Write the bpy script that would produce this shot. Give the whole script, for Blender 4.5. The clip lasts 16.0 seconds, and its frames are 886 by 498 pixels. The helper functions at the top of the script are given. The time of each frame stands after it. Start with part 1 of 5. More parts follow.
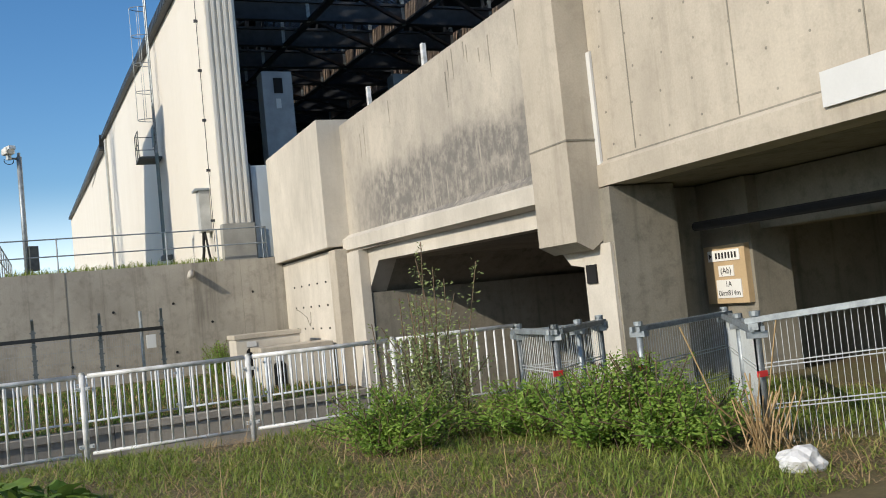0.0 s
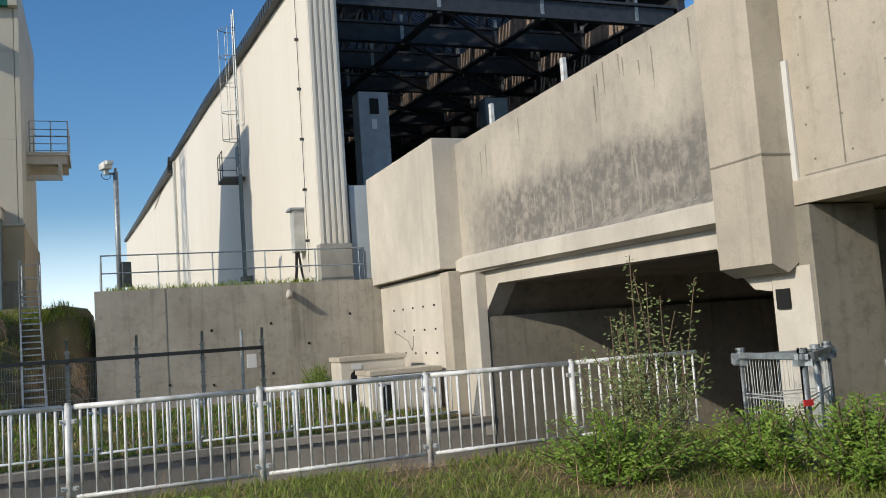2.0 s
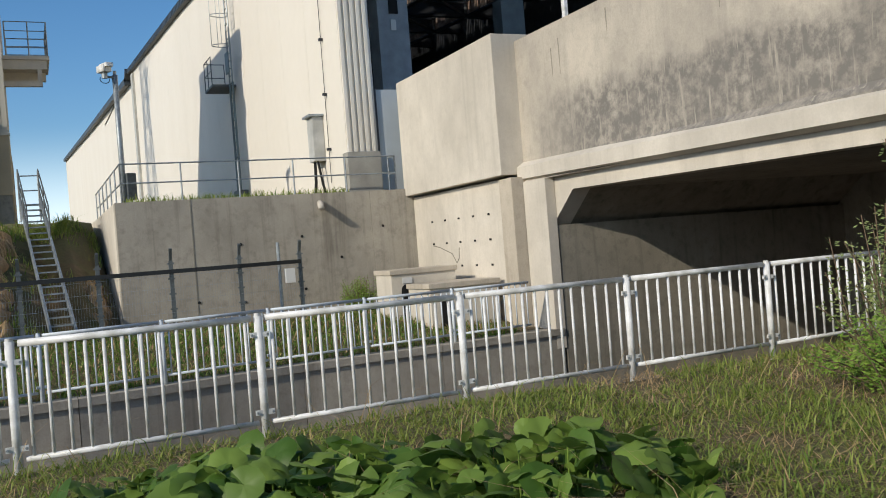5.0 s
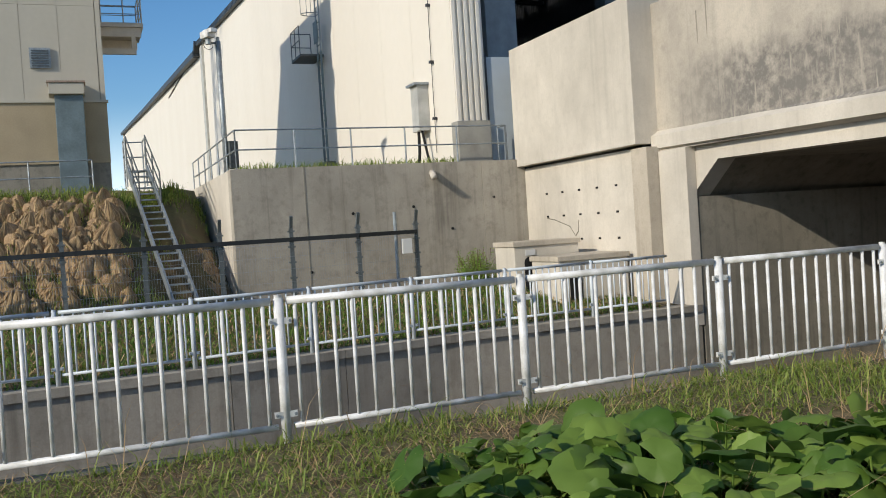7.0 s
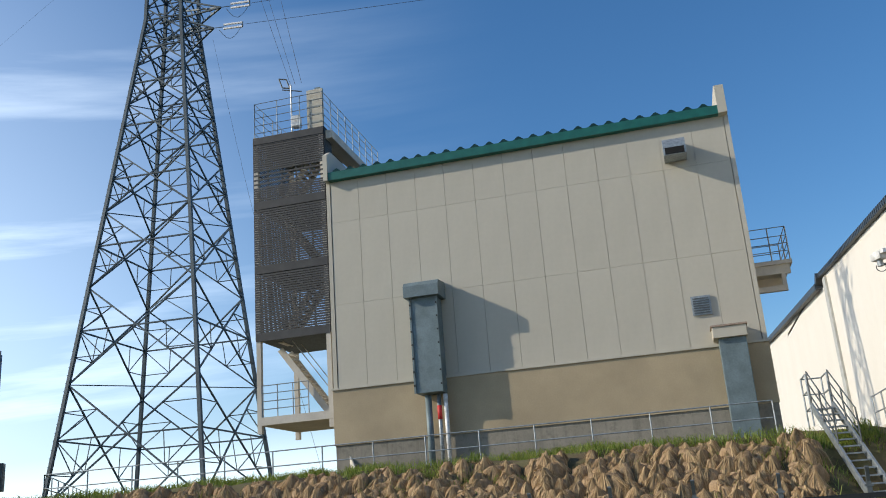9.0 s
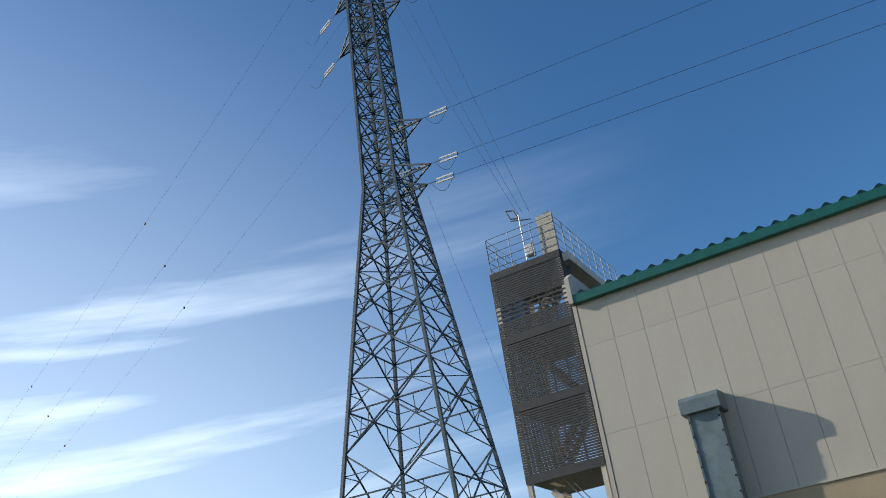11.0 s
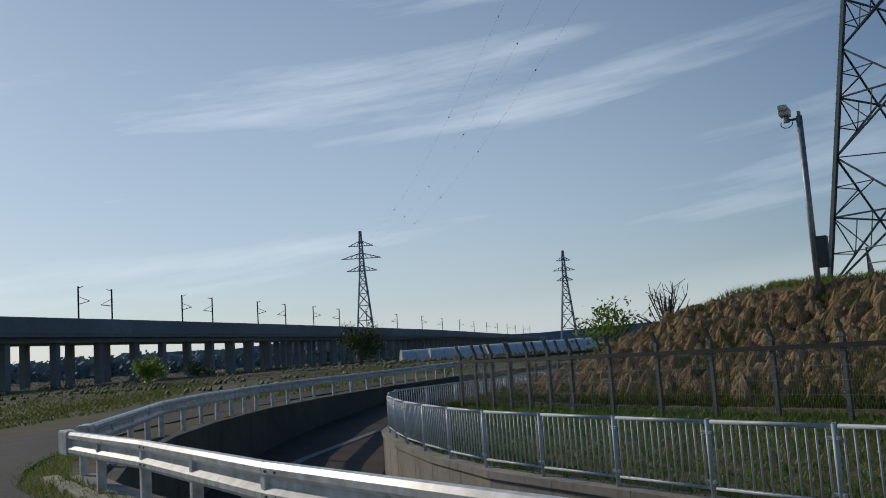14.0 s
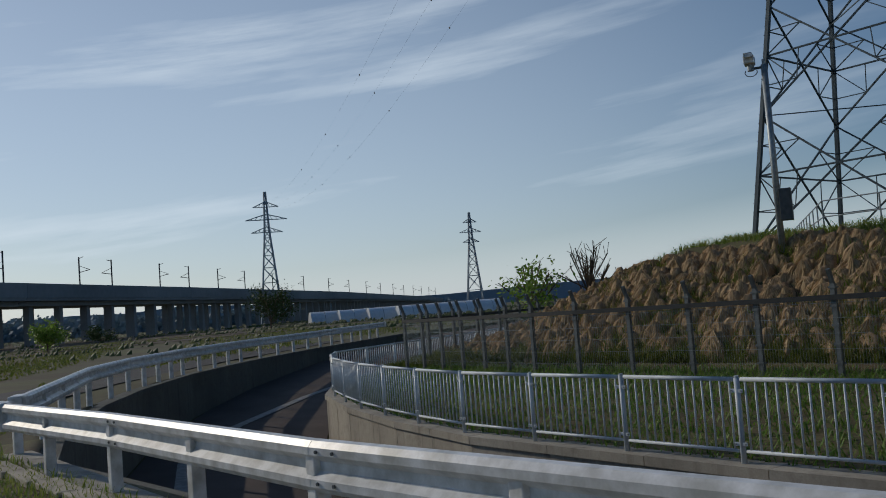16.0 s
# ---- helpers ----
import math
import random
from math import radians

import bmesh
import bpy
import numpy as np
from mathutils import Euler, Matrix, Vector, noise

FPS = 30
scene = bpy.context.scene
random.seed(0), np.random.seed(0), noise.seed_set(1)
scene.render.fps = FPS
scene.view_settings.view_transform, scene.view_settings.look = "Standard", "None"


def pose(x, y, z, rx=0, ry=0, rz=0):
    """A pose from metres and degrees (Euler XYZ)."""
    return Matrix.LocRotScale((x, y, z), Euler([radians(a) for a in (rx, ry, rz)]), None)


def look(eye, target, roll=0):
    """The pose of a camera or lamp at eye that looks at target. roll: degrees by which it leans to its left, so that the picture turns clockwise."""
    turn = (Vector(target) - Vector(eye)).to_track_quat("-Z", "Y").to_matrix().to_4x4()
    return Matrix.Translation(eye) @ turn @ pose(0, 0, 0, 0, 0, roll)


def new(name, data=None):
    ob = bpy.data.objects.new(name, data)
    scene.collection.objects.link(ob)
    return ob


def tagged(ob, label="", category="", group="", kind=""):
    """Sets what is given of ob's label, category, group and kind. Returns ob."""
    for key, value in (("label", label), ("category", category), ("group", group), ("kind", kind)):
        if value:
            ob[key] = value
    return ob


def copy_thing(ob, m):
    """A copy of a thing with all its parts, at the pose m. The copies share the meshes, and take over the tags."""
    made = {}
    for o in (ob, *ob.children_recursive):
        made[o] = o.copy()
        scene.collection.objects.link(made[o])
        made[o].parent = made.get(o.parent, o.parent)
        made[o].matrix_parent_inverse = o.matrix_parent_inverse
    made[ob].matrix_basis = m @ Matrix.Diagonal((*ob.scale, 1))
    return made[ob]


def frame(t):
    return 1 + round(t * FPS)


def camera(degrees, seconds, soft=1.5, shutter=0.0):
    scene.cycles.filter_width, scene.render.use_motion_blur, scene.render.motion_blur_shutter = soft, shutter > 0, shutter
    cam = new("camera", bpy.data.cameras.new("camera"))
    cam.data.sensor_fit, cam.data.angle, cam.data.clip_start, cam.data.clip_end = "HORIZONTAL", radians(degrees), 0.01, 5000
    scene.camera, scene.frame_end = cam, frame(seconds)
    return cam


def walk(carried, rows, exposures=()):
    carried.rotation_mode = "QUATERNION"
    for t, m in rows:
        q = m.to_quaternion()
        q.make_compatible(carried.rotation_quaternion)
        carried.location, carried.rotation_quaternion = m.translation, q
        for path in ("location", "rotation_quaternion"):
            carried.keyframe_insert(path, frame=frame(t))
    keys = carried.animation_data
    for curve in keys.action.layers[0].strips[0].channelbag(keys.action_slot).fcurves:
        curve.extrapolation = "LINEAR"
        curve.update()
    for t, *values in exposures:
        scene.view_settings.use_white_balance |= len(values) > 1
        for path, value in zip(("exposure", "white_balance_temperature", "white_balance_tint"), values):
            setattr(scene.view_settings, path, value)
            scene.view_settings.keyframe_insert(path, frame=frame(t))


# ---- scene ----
cam = camera(52.5, 16.0, 1.0)
PATH = [
    (0, (-0.021, -0.154, 1.992), (0.783, 1.675, 2.095), -5.7),
    (0.5, (-0.342, 0.187, 1.995), (0.408, 2.037, 2.128), -5.2),
    (1, (-0.715, 0.503, 1.97), (-0.048, 2.381, 2.131), -5.7),
    (1.5, (-1.09, 0.877, 1.964), (-0.396, 2.744, 2.146), -4.9),
    (2, (-1.432, 1.275, 1.971), (-0.71, 3.132, 2.153), -4.0),
    (2.5, (-1.789, 1.654, 1.965), (-1.066, 3.511, 2.131), -3.5),
    (3, (-2.144, 2.035, 1.981), (-1.432, 3.9, 2.118), -2.8),
    (3.5, (-2.51, 2.43, 1.976), (-1.834, 4.31, 2.066), -2.3),
    (4, (-2.866, 2.847, 1.97), (-2.195, 4.73, 2.028), -2.2),
    (4.2, (-3.019, 3.017, 1.954), (-2.333, 4.896, 1.994), -2.7),
    (6.3, (-4.46, 4.591, 1.945), (-3.443, 6.313, 1.917), -4.9),
    (6.5, (-4.633, 4.741, 1.922), (-3.671, 6.493, 1.887), -4.7),
    (7, (-5.075, 5.015, 1.904), (-4.329, 6.87, 1.859), -3.7),
    (7.5, (-5.644, 5.234, 1.914), (-5.202, 7.185, 1.934), -3.8),
    (8, (-6.169, 5.448, 1.934), (-6.068, 7.441, 2.075), -3.9),
    (8.5, (-6.661, 5.683, 1.993), (-6.871, 7.644, 2.329), -4.3),
    (9, (-7.067, 6.057, 2.047), (-7.529, 7.916, 2.621), -4.4),
    (9.5, (-7.53, 6.375, 2.059), (-8.136, 8.113, 2.841), -4.9),
    (9.7, (-7.724, 6.507, 2.062), (-8.381, 8.186, 2.927), -5.2),
    (11.8, (-9.79, 7.881, 2.226), (-10.719, 9.409, 3.122), -10.0),
    (12, (-10.0, 8.004, 2.237), (-11.006, 9.501, 3.099), -9.7),
    (12.5, (-10.544, 8.347, 2.288), (-11.741, 9.72, 3.114), -9.7),
    (13, (-11.134, 8.622, 2.292), (-12.56, 9.883, 2.906), -6.5),
    (13.5, (-11.685, 8.731, 2.298), (-13.273, 9.879, 2.697), -5.0),
    (14, (-12.165, 8.693, 2.271), (-13.867, 9.719, 2.498), -3.9),
    (14.5, (-12.635, 8.641, 2.249), (-14.382, 9.606, 2.386), -4.0),
    (15, (-13.166, 8.58, 2.25), (-14.913, 9.547, 2.365), -4.0),
    (15.5, (-13.777, 8.576, 2.242), (-15.474, 9.629, 2.354), -4.2),
    (16, (-14.258, 8.433, 2.263), (-15.851, 9.635, 2.391), -4.4),
]
walk(cam, [(t, look(eye, target, roll)) for t, eye, target, roll in PATH], [(0.0, -0.1), (2.0, -0.25), (3.5, -0.27), (7.0, -0.2), (8.0, -0.1), (9.5, -0.05), (12.0, -0.55), (13.5, -1.25), (16.0, -1.4)])

# world, sun, exposure
scene.view_settings.exposure = 0.0
SUN = Vector((-9.1, -3.2, 4.9)).normalized()
world = bpy.data.worlds.new("sky")
scene.world = world
world.use_nodes = True
wn, wl = world.node_tree.nodes, world.node_tree.links
sky = wn.new("ShaderNodeTexSky")
sky.sky_type, sky.sun_disc = "NISHITA", False
sky.sun_elevation, sky.sun_rotation = radians(27), radians(250)
sky.air_density, sky.dust_density, sky.ozone_density = 1.0, 0.6, 3.8
tc = wn.new("ShaderNodeTexCoord")
deep = wn.new("ShaderNodeHueSaturation")
deep.inputs["Saturation"].default_value, deep.inputs["Value"].default_value = 1.2, 1.12
wl.new(sky.outputs["Color"], deep.inputs["Color"])


def sky_dot(direction):
    d = wn.new("ShaderNodeVectorMath")
    d.operation = "DOT_PRODUCT"
    d.inputs[1].default_value = direction
    wl.new(tc.outputs["Generated"], d.inputs[0])
    return d.outputs["Value"]


def sky_map(value, a, b, lo=0.0, hi=1.0):
    r = wn.new("ShaderNodeMapRange")
    r.interpolation_type = "SMOOTHSTEP"
    for key, v in (("From Min", a), ("From Max", b), ("To Min", lo), ("To Max", hi)):
        r.inputs[key].default_value = v
    wl.new(value, r.inputs["Value"])
    return r.outputs["Result"]


def sky_math(op, a, b):
    m = wn.new("ShaderNodeMath")
    m.operation, m.use_clamp = op, True
    for socket, v in zip(m.inputs, (a, b)):
        if isinstance(v, float):
            socket.default_value = v
        else:
            wl.new(v, socket)
    return m.outputs[0]


# cirrus in long bands that climb towards the north east
band = wn.new("ShaderNodeCombineXYZ")
wl.new(sky_dot((0.5, 0.85, 0.18)), band.inputs[0])
wl.new(sky_dot((-0.06 * 10, -0.105 * 10, 0.98 * 10)), band.inputs[1])
wl.new(sky_dot((-0.86, 0.5, 0.0)), band.inputs[2])
broad, wisp = wn.new("ShaderNodeTexNoise"), wn.new("ShaderNodeTexNoise")
for node, scale, detail, rough in ((broad, 1.25, 4.0, 0.5), (wisp, 4.5, 8.0, 0.62)):
    node.inputs["Scale"].default_value, node.inputs["Detail"].default_value, node.inputs["Roughness"].default_value = scale, detail, rough
    wl.new(band.outputs[0], node.inputs["Vector"])
streaks = sky_math("MULTIPLY", sky_map(broad.outputs["Fac"], 0.36, 0.68), sky_map(wisp.outputs["Fac"], 0.2, 0.75, 0.45, 1.0))
up, west = sky_dot((0, 0, 1)), sky_dot((-1, 0, 0))
veil = sky_math("MULTIPLY", sky_map(up, 0.66, 0.35), sky_map(west, 0.1, 0.85))
cirrus = sky_math("MULTIPLY", sky_math("MULTIPLY", streaks, veil), 0.7)
haze = sky_math("MULTIPLY", sky_math("MULTIPLY", sky_map(up, 0.9, 0.0), sky_map(west, 0.2, 0.95)), 0.46)
horizon = sky_math("MULTIPLY", sky_map(up, 0.16, 0.0), 0.6)
cover = sky_math("MAXIMUM", sky_math("MAXIMUM", cirrus, haze), horizon)
cm = wn.new("ShaderNodeMixRGB")
cm.inputs["Color2"].default_value = (12.6, 14.3, 15.9, 1)
wl.new(cover, cm.inputs["Fac"])
wl.new(deep.outputs["Color"], cm.inputs["Color1"])
wl.new(cm.outputs["Color"], wn["Background"].inputs["Color"])
wn["Background"].inputs["Strength"].default_value = 0.14
sun = new("sun", bpy.data.lights.new("sun", "SUN"))
sun.data.energy, sun.data.angle, sun.data.color = 4.3, radians(0.5), (1.0, 0.9, 0.75)
sun.matrix_world = look(SUN * 50, (0, 0, 0))


# materials
def mat(name, color, rough=0.8, metal=0.0, scale=2.0, var=0.25, fine=40.0, bump=0.15, dirt=None, stretch=(1, 1, 1), spec=0.4, vary=0.06):
    """A surface with broad stains and fine grain; dirt is the colour of its stains."""
    m = bpy.data.materials.new(name)
    m.use_nodes = True
    n, l = m.node_tree.nodes, m.node_tree.links
    b = n["Principled BSDF"]
    b.inputs["Roughness"].default_value, b.inputs["Metallic"].default_value = rough, metal
    b.inputs["Specular IOR Level"].default_value = spec
    t, mpg = n.new("ShaderNodeTexCoord"), n.new("ShaderNodeMapping")
    mpg.inputs["Scale"].default_value = stretch
    l.new(t.outputs["Object"], mpg.inputs["Vector"])
    a, f = n.new("ShaderNodeTexNoise"), n.new("ShaderNodeTexNoise")
    a.inputs["Scale"].default_value, a.inputs["Detail"].default_value = scale, 6
    f.inputs["Scale"].default_value, f.inputs["Detail"].default_value = fine, 3
    l.new(mpg.outputs["Vector"], a.inputs["Vector"])
    l.new(t.outputs["Object"], f.inputs["Vector"])
    r = n.new("ShaderNodeValToRGB")
    r.color_ramp.elements[0].position, r.color_ramp.elements[1].position = 0.32, 0.68
    dark = dirt or [c * (1 - var) for c in color]
    light = [min(1, c * (1 + var * 0.35)) for c in color]
    r.color_ramp.elements[0].color, r.color_ramp.elements[1].color = (*dark, 1), (*light, 1)
    l.new(a.outputs["Fac"], r.inputs["Fac"])
    oi, mx, mr = n.new("ShaderNodeObjectInfo"), n.new("ShaderNodeMixRGB"), n.new("ShaderNodeMapRange")
    mx.blend_type = "MULTIPLY"
    mx.inputs["Fac"].default_value = 1.0
    l.new(f.outputs["Fac"], mr.inputs["Value"])
    mr.inputs["From Min"].default_value, mr.inputs["From Max"].default_value = 0.3, 0.7
    mr.inputs["To Min"].default_value, mr.inputs["To Max"].default_value = 1 - var * 0.6, 1.0
    l.new(r.outputs["Color"], mx.inputs["Color1"])
    l.new(mr.outputs["Result"], mx.inputs["Color2"])
    hs, mo = n.new("ShaderNodeHueSaturation"), n.new("ShaderNodeMapRange")
    mo.inputs["To Min"].default_value, mo.inputs["To Max"].default_value = 1 - vary, 1 + vary
    l.new(oi.outputs["Random"], mo.inputs["Value"])
    l.new(mo.outputs["Result"], hs.inputs["Value"])
    l.new(mx.outputs["Color"], hs.inputs["Color"])
    l.new(hs.outputs["Color"], b.inputs["Base Color"])
    if bump:
        bp = n.new("ShaderNodeBump")
        bp.inputs["Strength"].default_value, bp.inputs["Distance"].default_value = bump, 0.02
        l.new(f.outputs["Fac"], bp.inputs["Height"])
        l.new(bp.outputs["Normal"], b.inputs["Normal"])
    return m


def leafy(name, c1, c2, rough=0.5, trans=0.25):
    """Foliage whose colour differs from leaf to leaf."""
    m = bpy.data.materials.new(name)
    m.use_nodes = True
    n, l = m.node_tree.nodes, m.node_tree.links
    b = n["Principled BSDF"]
    b.inputs["Roughness"].default_value = rough
    b.inputs["Specular IOR Level"].default_value = 0.3
    g, oi, ad, r = n.new("ShaderNodeNewGeometry"), n.new("ShaderNodeObjectInfo"), n.new("ShaderNodeMath"), n.new("ShaderNodeValToRGB")
    ad.operation = "FRACT"
    sm = n.new("ShaderNodeMath")
    l.new(g.outputs["Random Per Island"], sm.inputs[0])
    l.new(oi.outputs["Random"], sm.inputs[1])
    l.new(sm.outputs[0], ad.inputs[0])
    r.color_ramp.elements[0].color, r.color_ramp.elements[1].color = (*c1, 1), (*c2, 1)
    l.new(ad.outputs[0], r.inputs["Fac"])
    l.new(r.outputs["Color"], b.inputs["Base Color"])
    tr, mxs = n.new("ShaderNodeBsdfTranslucent"), n.new("ShaderNodeMixShader")
    mxs.inputs["Fac"].default_value = trans
    l.new(r.outputs["Color"], tr.inputs["Color"])
    l.new(b.outputs[0], mxs.inputs[1])
    l.new(tr.outputs[0], mxs.inputs[2])
    l.new(mxs.outputs[0], n["Material Output"].inputs["Surface"])
    return m




def concrete(name, color, dirt, streak=0.5, blotch=0.35, band=None):
    """Cast concrete with blotches, drip streaks and pitting; band is the height and the far end of a dark weathered patch."""
    m = bpy.data.materials.new(name)
    m.use_nodes = True
    n, l = m.node_tree.nodes, m.node_tree.links
    b = n["Principled BSDF"]
    b.inputs["Roughness"].default_value, b.inputs["Specular IOR Level"].default_value = 0.88, 0.25
    t = n.new("ShaderNodeTexCoord")

    def grain(stretch, scale, detail, rough=0.55):
        mp, tex = n.new("ShaderNodeMapping"), n.new("ShaderNodeTexNoise")
        mp.inputs["Scale"].default_value = stretch
        tex.inputs["Scale"].default_value, tex.inputs["Detail"].default_value, tex.inputs["Roughness"].default_value = scale, detail, rough
        l.new(t.outputs["Object"], mp.inputs["Vector"])
        l.new(mp.outputs["Vector"], tex.inputs["Vector"])
        return tex.outputs["Fac"]

    def span(value, a, c, lo=0.0, hi=1.0):
        r = n.new("ShaderNodeMapRange")
        for key, v in (("From Min", a), ("From Max", c), ("To Min", lo), ("To Max", hi)):
            r.inputs[key].default_value = v
        l.new(value, r.inputs["Value"])
        return r.outputs["Result"]

    def times(a, c, op="MULTIPLY"):
        k = n.new("ShaderNodeMath")
        k.operation, k.use_clamp = op, True
        l.new(a, k.inputs[0])
        l.new(c, k.inputs[1])
        return k.outputs[0]

    def mix(fac, base, top, mode="MIX"):
        k = n.new("ShaderNodeMixRGB")
        k.blend_type = mode
        for socket, v in zip(k.inputs, (fac, base, top)):
            if isinstance(v, tuple):
                socket.default_value = (*v, 1)
            else:
                l.new(v, socket)
        return k.outputs["Color"]

    broad, spots, fine = grain((1, 1, 0.7), 0.55, 8, 0.62), grain((1, 1, 1), 4.2, 9, 0.7), grain((1, 1, 1), 34.0, 4, 0.6)
    drip = grain((2.6, 2.6, 0.1), 1.5, 6, 0.6)
    pale = tuple(min(0.9, c * 1.1) for c in color)
    col = mix(span(broad, 0.35, 0.66), tuple(c * 0.6 + d * 0.4 for c, d in zip(color, dirt)), pale)
    col = mix(span(spots, 0.5, 0.74, 0.0, blotch), col, dirt)
    col = mix(times(span(drip, 0.53, 0.7, 0.0, streak), span(broad, 0.62, 0.4, 0.35, 1.0)), col, dirt)
    if band:
        sep = n.new("ShaderNodeSeparateXYZ")
        l.new(t.outputs["Object"], sep.inputs[0])
        ragged = n.new("ShaderNodeMath")
        ragged.operation = "MULTIPLY_ADD"
        ragged.inputs[1].default_value = 1.3
        l.new(grain((1, 1, 0.6), 1.3, 7, 0.65), ragged.inputs[0])
        l.new(sep.outputs["Z"], ragged.inputs[2])
        patch = times(span(ragged.outputs[0], band[0] + 0.75, band[0] + 0.35), span(sep.outputs["Y"], band[1], band[1] - 2.5))
        patch = times(patch, span(spots, 0.34, 0.56, 0.25, 0.95))
        col = mix(patch, col, dirt)
        runs = times(span(grain((4.5, 4.5, 0.55), 2.2, 5, 0.6), 0.57, 0.68, 0.0, 0.7), patch)
        col = mix(runs, col, tuple(c * 0.95 for c in color))
    col = mix(span(fine, 0.3, 0.7, 0.0, 0.22), col, tuple(d * 1.1 for d in dirt))
    l.new(col, b.inputs["Base Color"])
    bp = n.new("ShaderNodeBump")
    bp.inputs["Strength"].default_value, bp.inputs["Distance"].default_value = 0.25, 0.02
    l.new(times(fine, spots, "ADD"), bp.inputs["Height"])
    l.new(bp.outputs["Normal"], b.inputs["Normal"])
    return m


CONC = concrete("concrete", (0.51, 0.455, 0.37), (0.24, 0.21, 0.165), 0.5, 0.4)
CONC_LIGHT = concrete("pale concrete", (0.6, 0.555, 0.475), (0.33, 0.3, 0.25), 0.3, 0.25)
CONC_STAIN = concrete("stained concrete", (0.5, 0.45, 0.37), (0.165, 0.155, 0.14), 0.4, 0.3, (5.1, 21.6))
# also carries the shade under the deck and inside the culvert
CONC_DARK = concrete("weathered and shaded concrete", (0.3, 0.275, 0.225), (0.1, 0.095, 0.075), 0.75, 0.6)
CONC_ROAD = concrete("streaked concrete", (0.42, 0.385, 0.32), (0.15, 0.135, 0.11), 0.75, 0.5)
PALE = mat("white tape", (0.62, 0.62, 0.6), 0.5, var=0.05, bump=0)
WHITE = mat("white painted steel", (0.8, 0.81, 0.81), 0.35, scale=6, var=0.12, fine=60, bump=0.03, dirt=(0.5, 0.5, 0.47))
GALV = mat("galvanised steel", (0.36, 0.4, 0.42), 0.5, 0.5, scale=9, var=0.3, fine=50, bump=0.05)
GALV_DARK = mat("dull galvanised steel", (0.11, 0.125, 0.13), 0.6, 0.25, scale=8, var=0.3, fine=40, bump=0.05)
CLAD = mat("cream cladding", (0.72, 0.68, 0.6), 0.65, scale=0.25, var=0.04, fine=3, bump=0.02, dirt=(0.7, 0.655, 0.57), stretch=(1, 1, 0.5), vary=0.008)
PANEL = mat("grey cladding", (0.5, 0.47, 0.39), 0.7, scale=0.5, var=0.06, fine=6, bump=0.03, dirt=(0.45, 0.42, 0.345), stretch=(1, 1, 0.3), vary=0.015)
TAN = mat("tan render", (0.42, 0.34, 0.22), 0.8, scale=0.8, var=0.15, fine=20)
GREEN = mat("green roof steel", (0.015, 0.13, 0.105), 0.4, scale=3, var=0.2, bump=0.02)
DARKROOF = mat("dark roof steel", (0.035, 0.045, 0.055), 0.5, scale=3, var=0.2)
DUCT = mat("blue grey duct steel", (0.17, 0.225, 0.24), 0.55, 0.1, scale=2, var=0.25, fine=18)
SHEET = mat("pale blue sheet", (0.5, 0.55, 0.57), 0.5, scale=1.5, var=0.08, bump=0.02)
WIRE = mat("bright galvanised wire", (0.5, 0.53, 0.53), 0.45, 0.2, var=0.1, bump=0)
# flat black paints the darkness in holes and the shed's depth; also pipes, cables
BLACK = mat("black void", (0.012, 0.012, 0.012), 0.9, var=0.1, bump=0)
STEEL = mat("dark steel", (0.055, 0.06, 0.07), 0.5, 0.2, scale=4, var=0.3)
TIMBER = mat("brown boards", (0.36, 0.27, 0.21), 0.7, scale=2, var=0.3, stretch=(6, 0.5, 6))
SKYLIGHT = mat("blue grey roof sheet", (0.25, 0.3, 0.4), 0.4, scale=3, var=0.2)
TOWER = mat("pylon steel", (0.055, 0.085, 0.105), 0.6, 0.2, scale=1.0, var=0.25, bump=0)
ASPHALT = mat("asphalt", (0.055, 0.05, 0.046), 0.85, scale=1.2, var=0.3, fine=60, bump=0.3)
ROADRED = mat("brown asphalt", (0.085, 0.06, 0.05), 0.85, scale=0.8, var=0.3, fine=40, bump=0.2)
LINE = mat("faint kerb strip", (0.27, 0.26, 0.24), 0.7, scale=5, var=0.3)
SOIL = mat("grass soil", (0.12, 0.115, 0.045), 0.95, scale=0.9, var=0.4, fine=14, bump=0.7, dirt=(0.13, 0.095, 0.05))
DRYSOIL = mat("dry thatch", (0.16, 0.11, 0.06), 0.95, scale=1.2, var=0.5, fine=9, bump=0.8, dirt=(0.07, 0.075, 0.025))
GRASS = leafy("grass", (0.12, 0.21, 0.03), (0.34, 0.37, 0.09), 0.55, 0.35)
MEADOW = leafy("meadow grass", (0.07, 0.16, 0.02), (0.22, 0.32, 0.06), 0.55, 0.35)
DRY = leafy("dry grass", (0.28, 0.185, 0.085), (0.57, 0.41, 0.22), 0.7, 0.15)
LEAF = leafy("leaf", (0.11, 0.22, 0.025), (0.3, 0.42, 0.08), 0.5, 0.38)
WILLOW = leafy("willow leaf", (0.13, 0.19, 0.06), (0.33, 0.38, 0.15), 0.55, 0.3)
BIGLEAF = leafy("broad leaf", (0.05, 0.115, 0.015), (0.21, 0.31, 0.06), 0.5, 0.3)
FIELDGREEN = leafy("field green", (0.09, 0.14, 0.02), (0.25, 0.26, 0.06), 0.6, 0.35)
BARK = mat("bark", (0.16, 0.11, 0.07), 0.9, scale=8, var=0.3)
RED = mat("red plastic", (0.6, 0.04, 0.04), 0.5, var=0.1, bump=0)
PLASTIC = mat("white plastic sheet", (0.75, 0.75, 0.74), 0.4, scale=6, var=0.1, bump=0.2)
MESHGREY = mat("grey perforated screen", (0.055, 0.056, 0.056), 0.6, 0.2, scale=3, var=0.2)
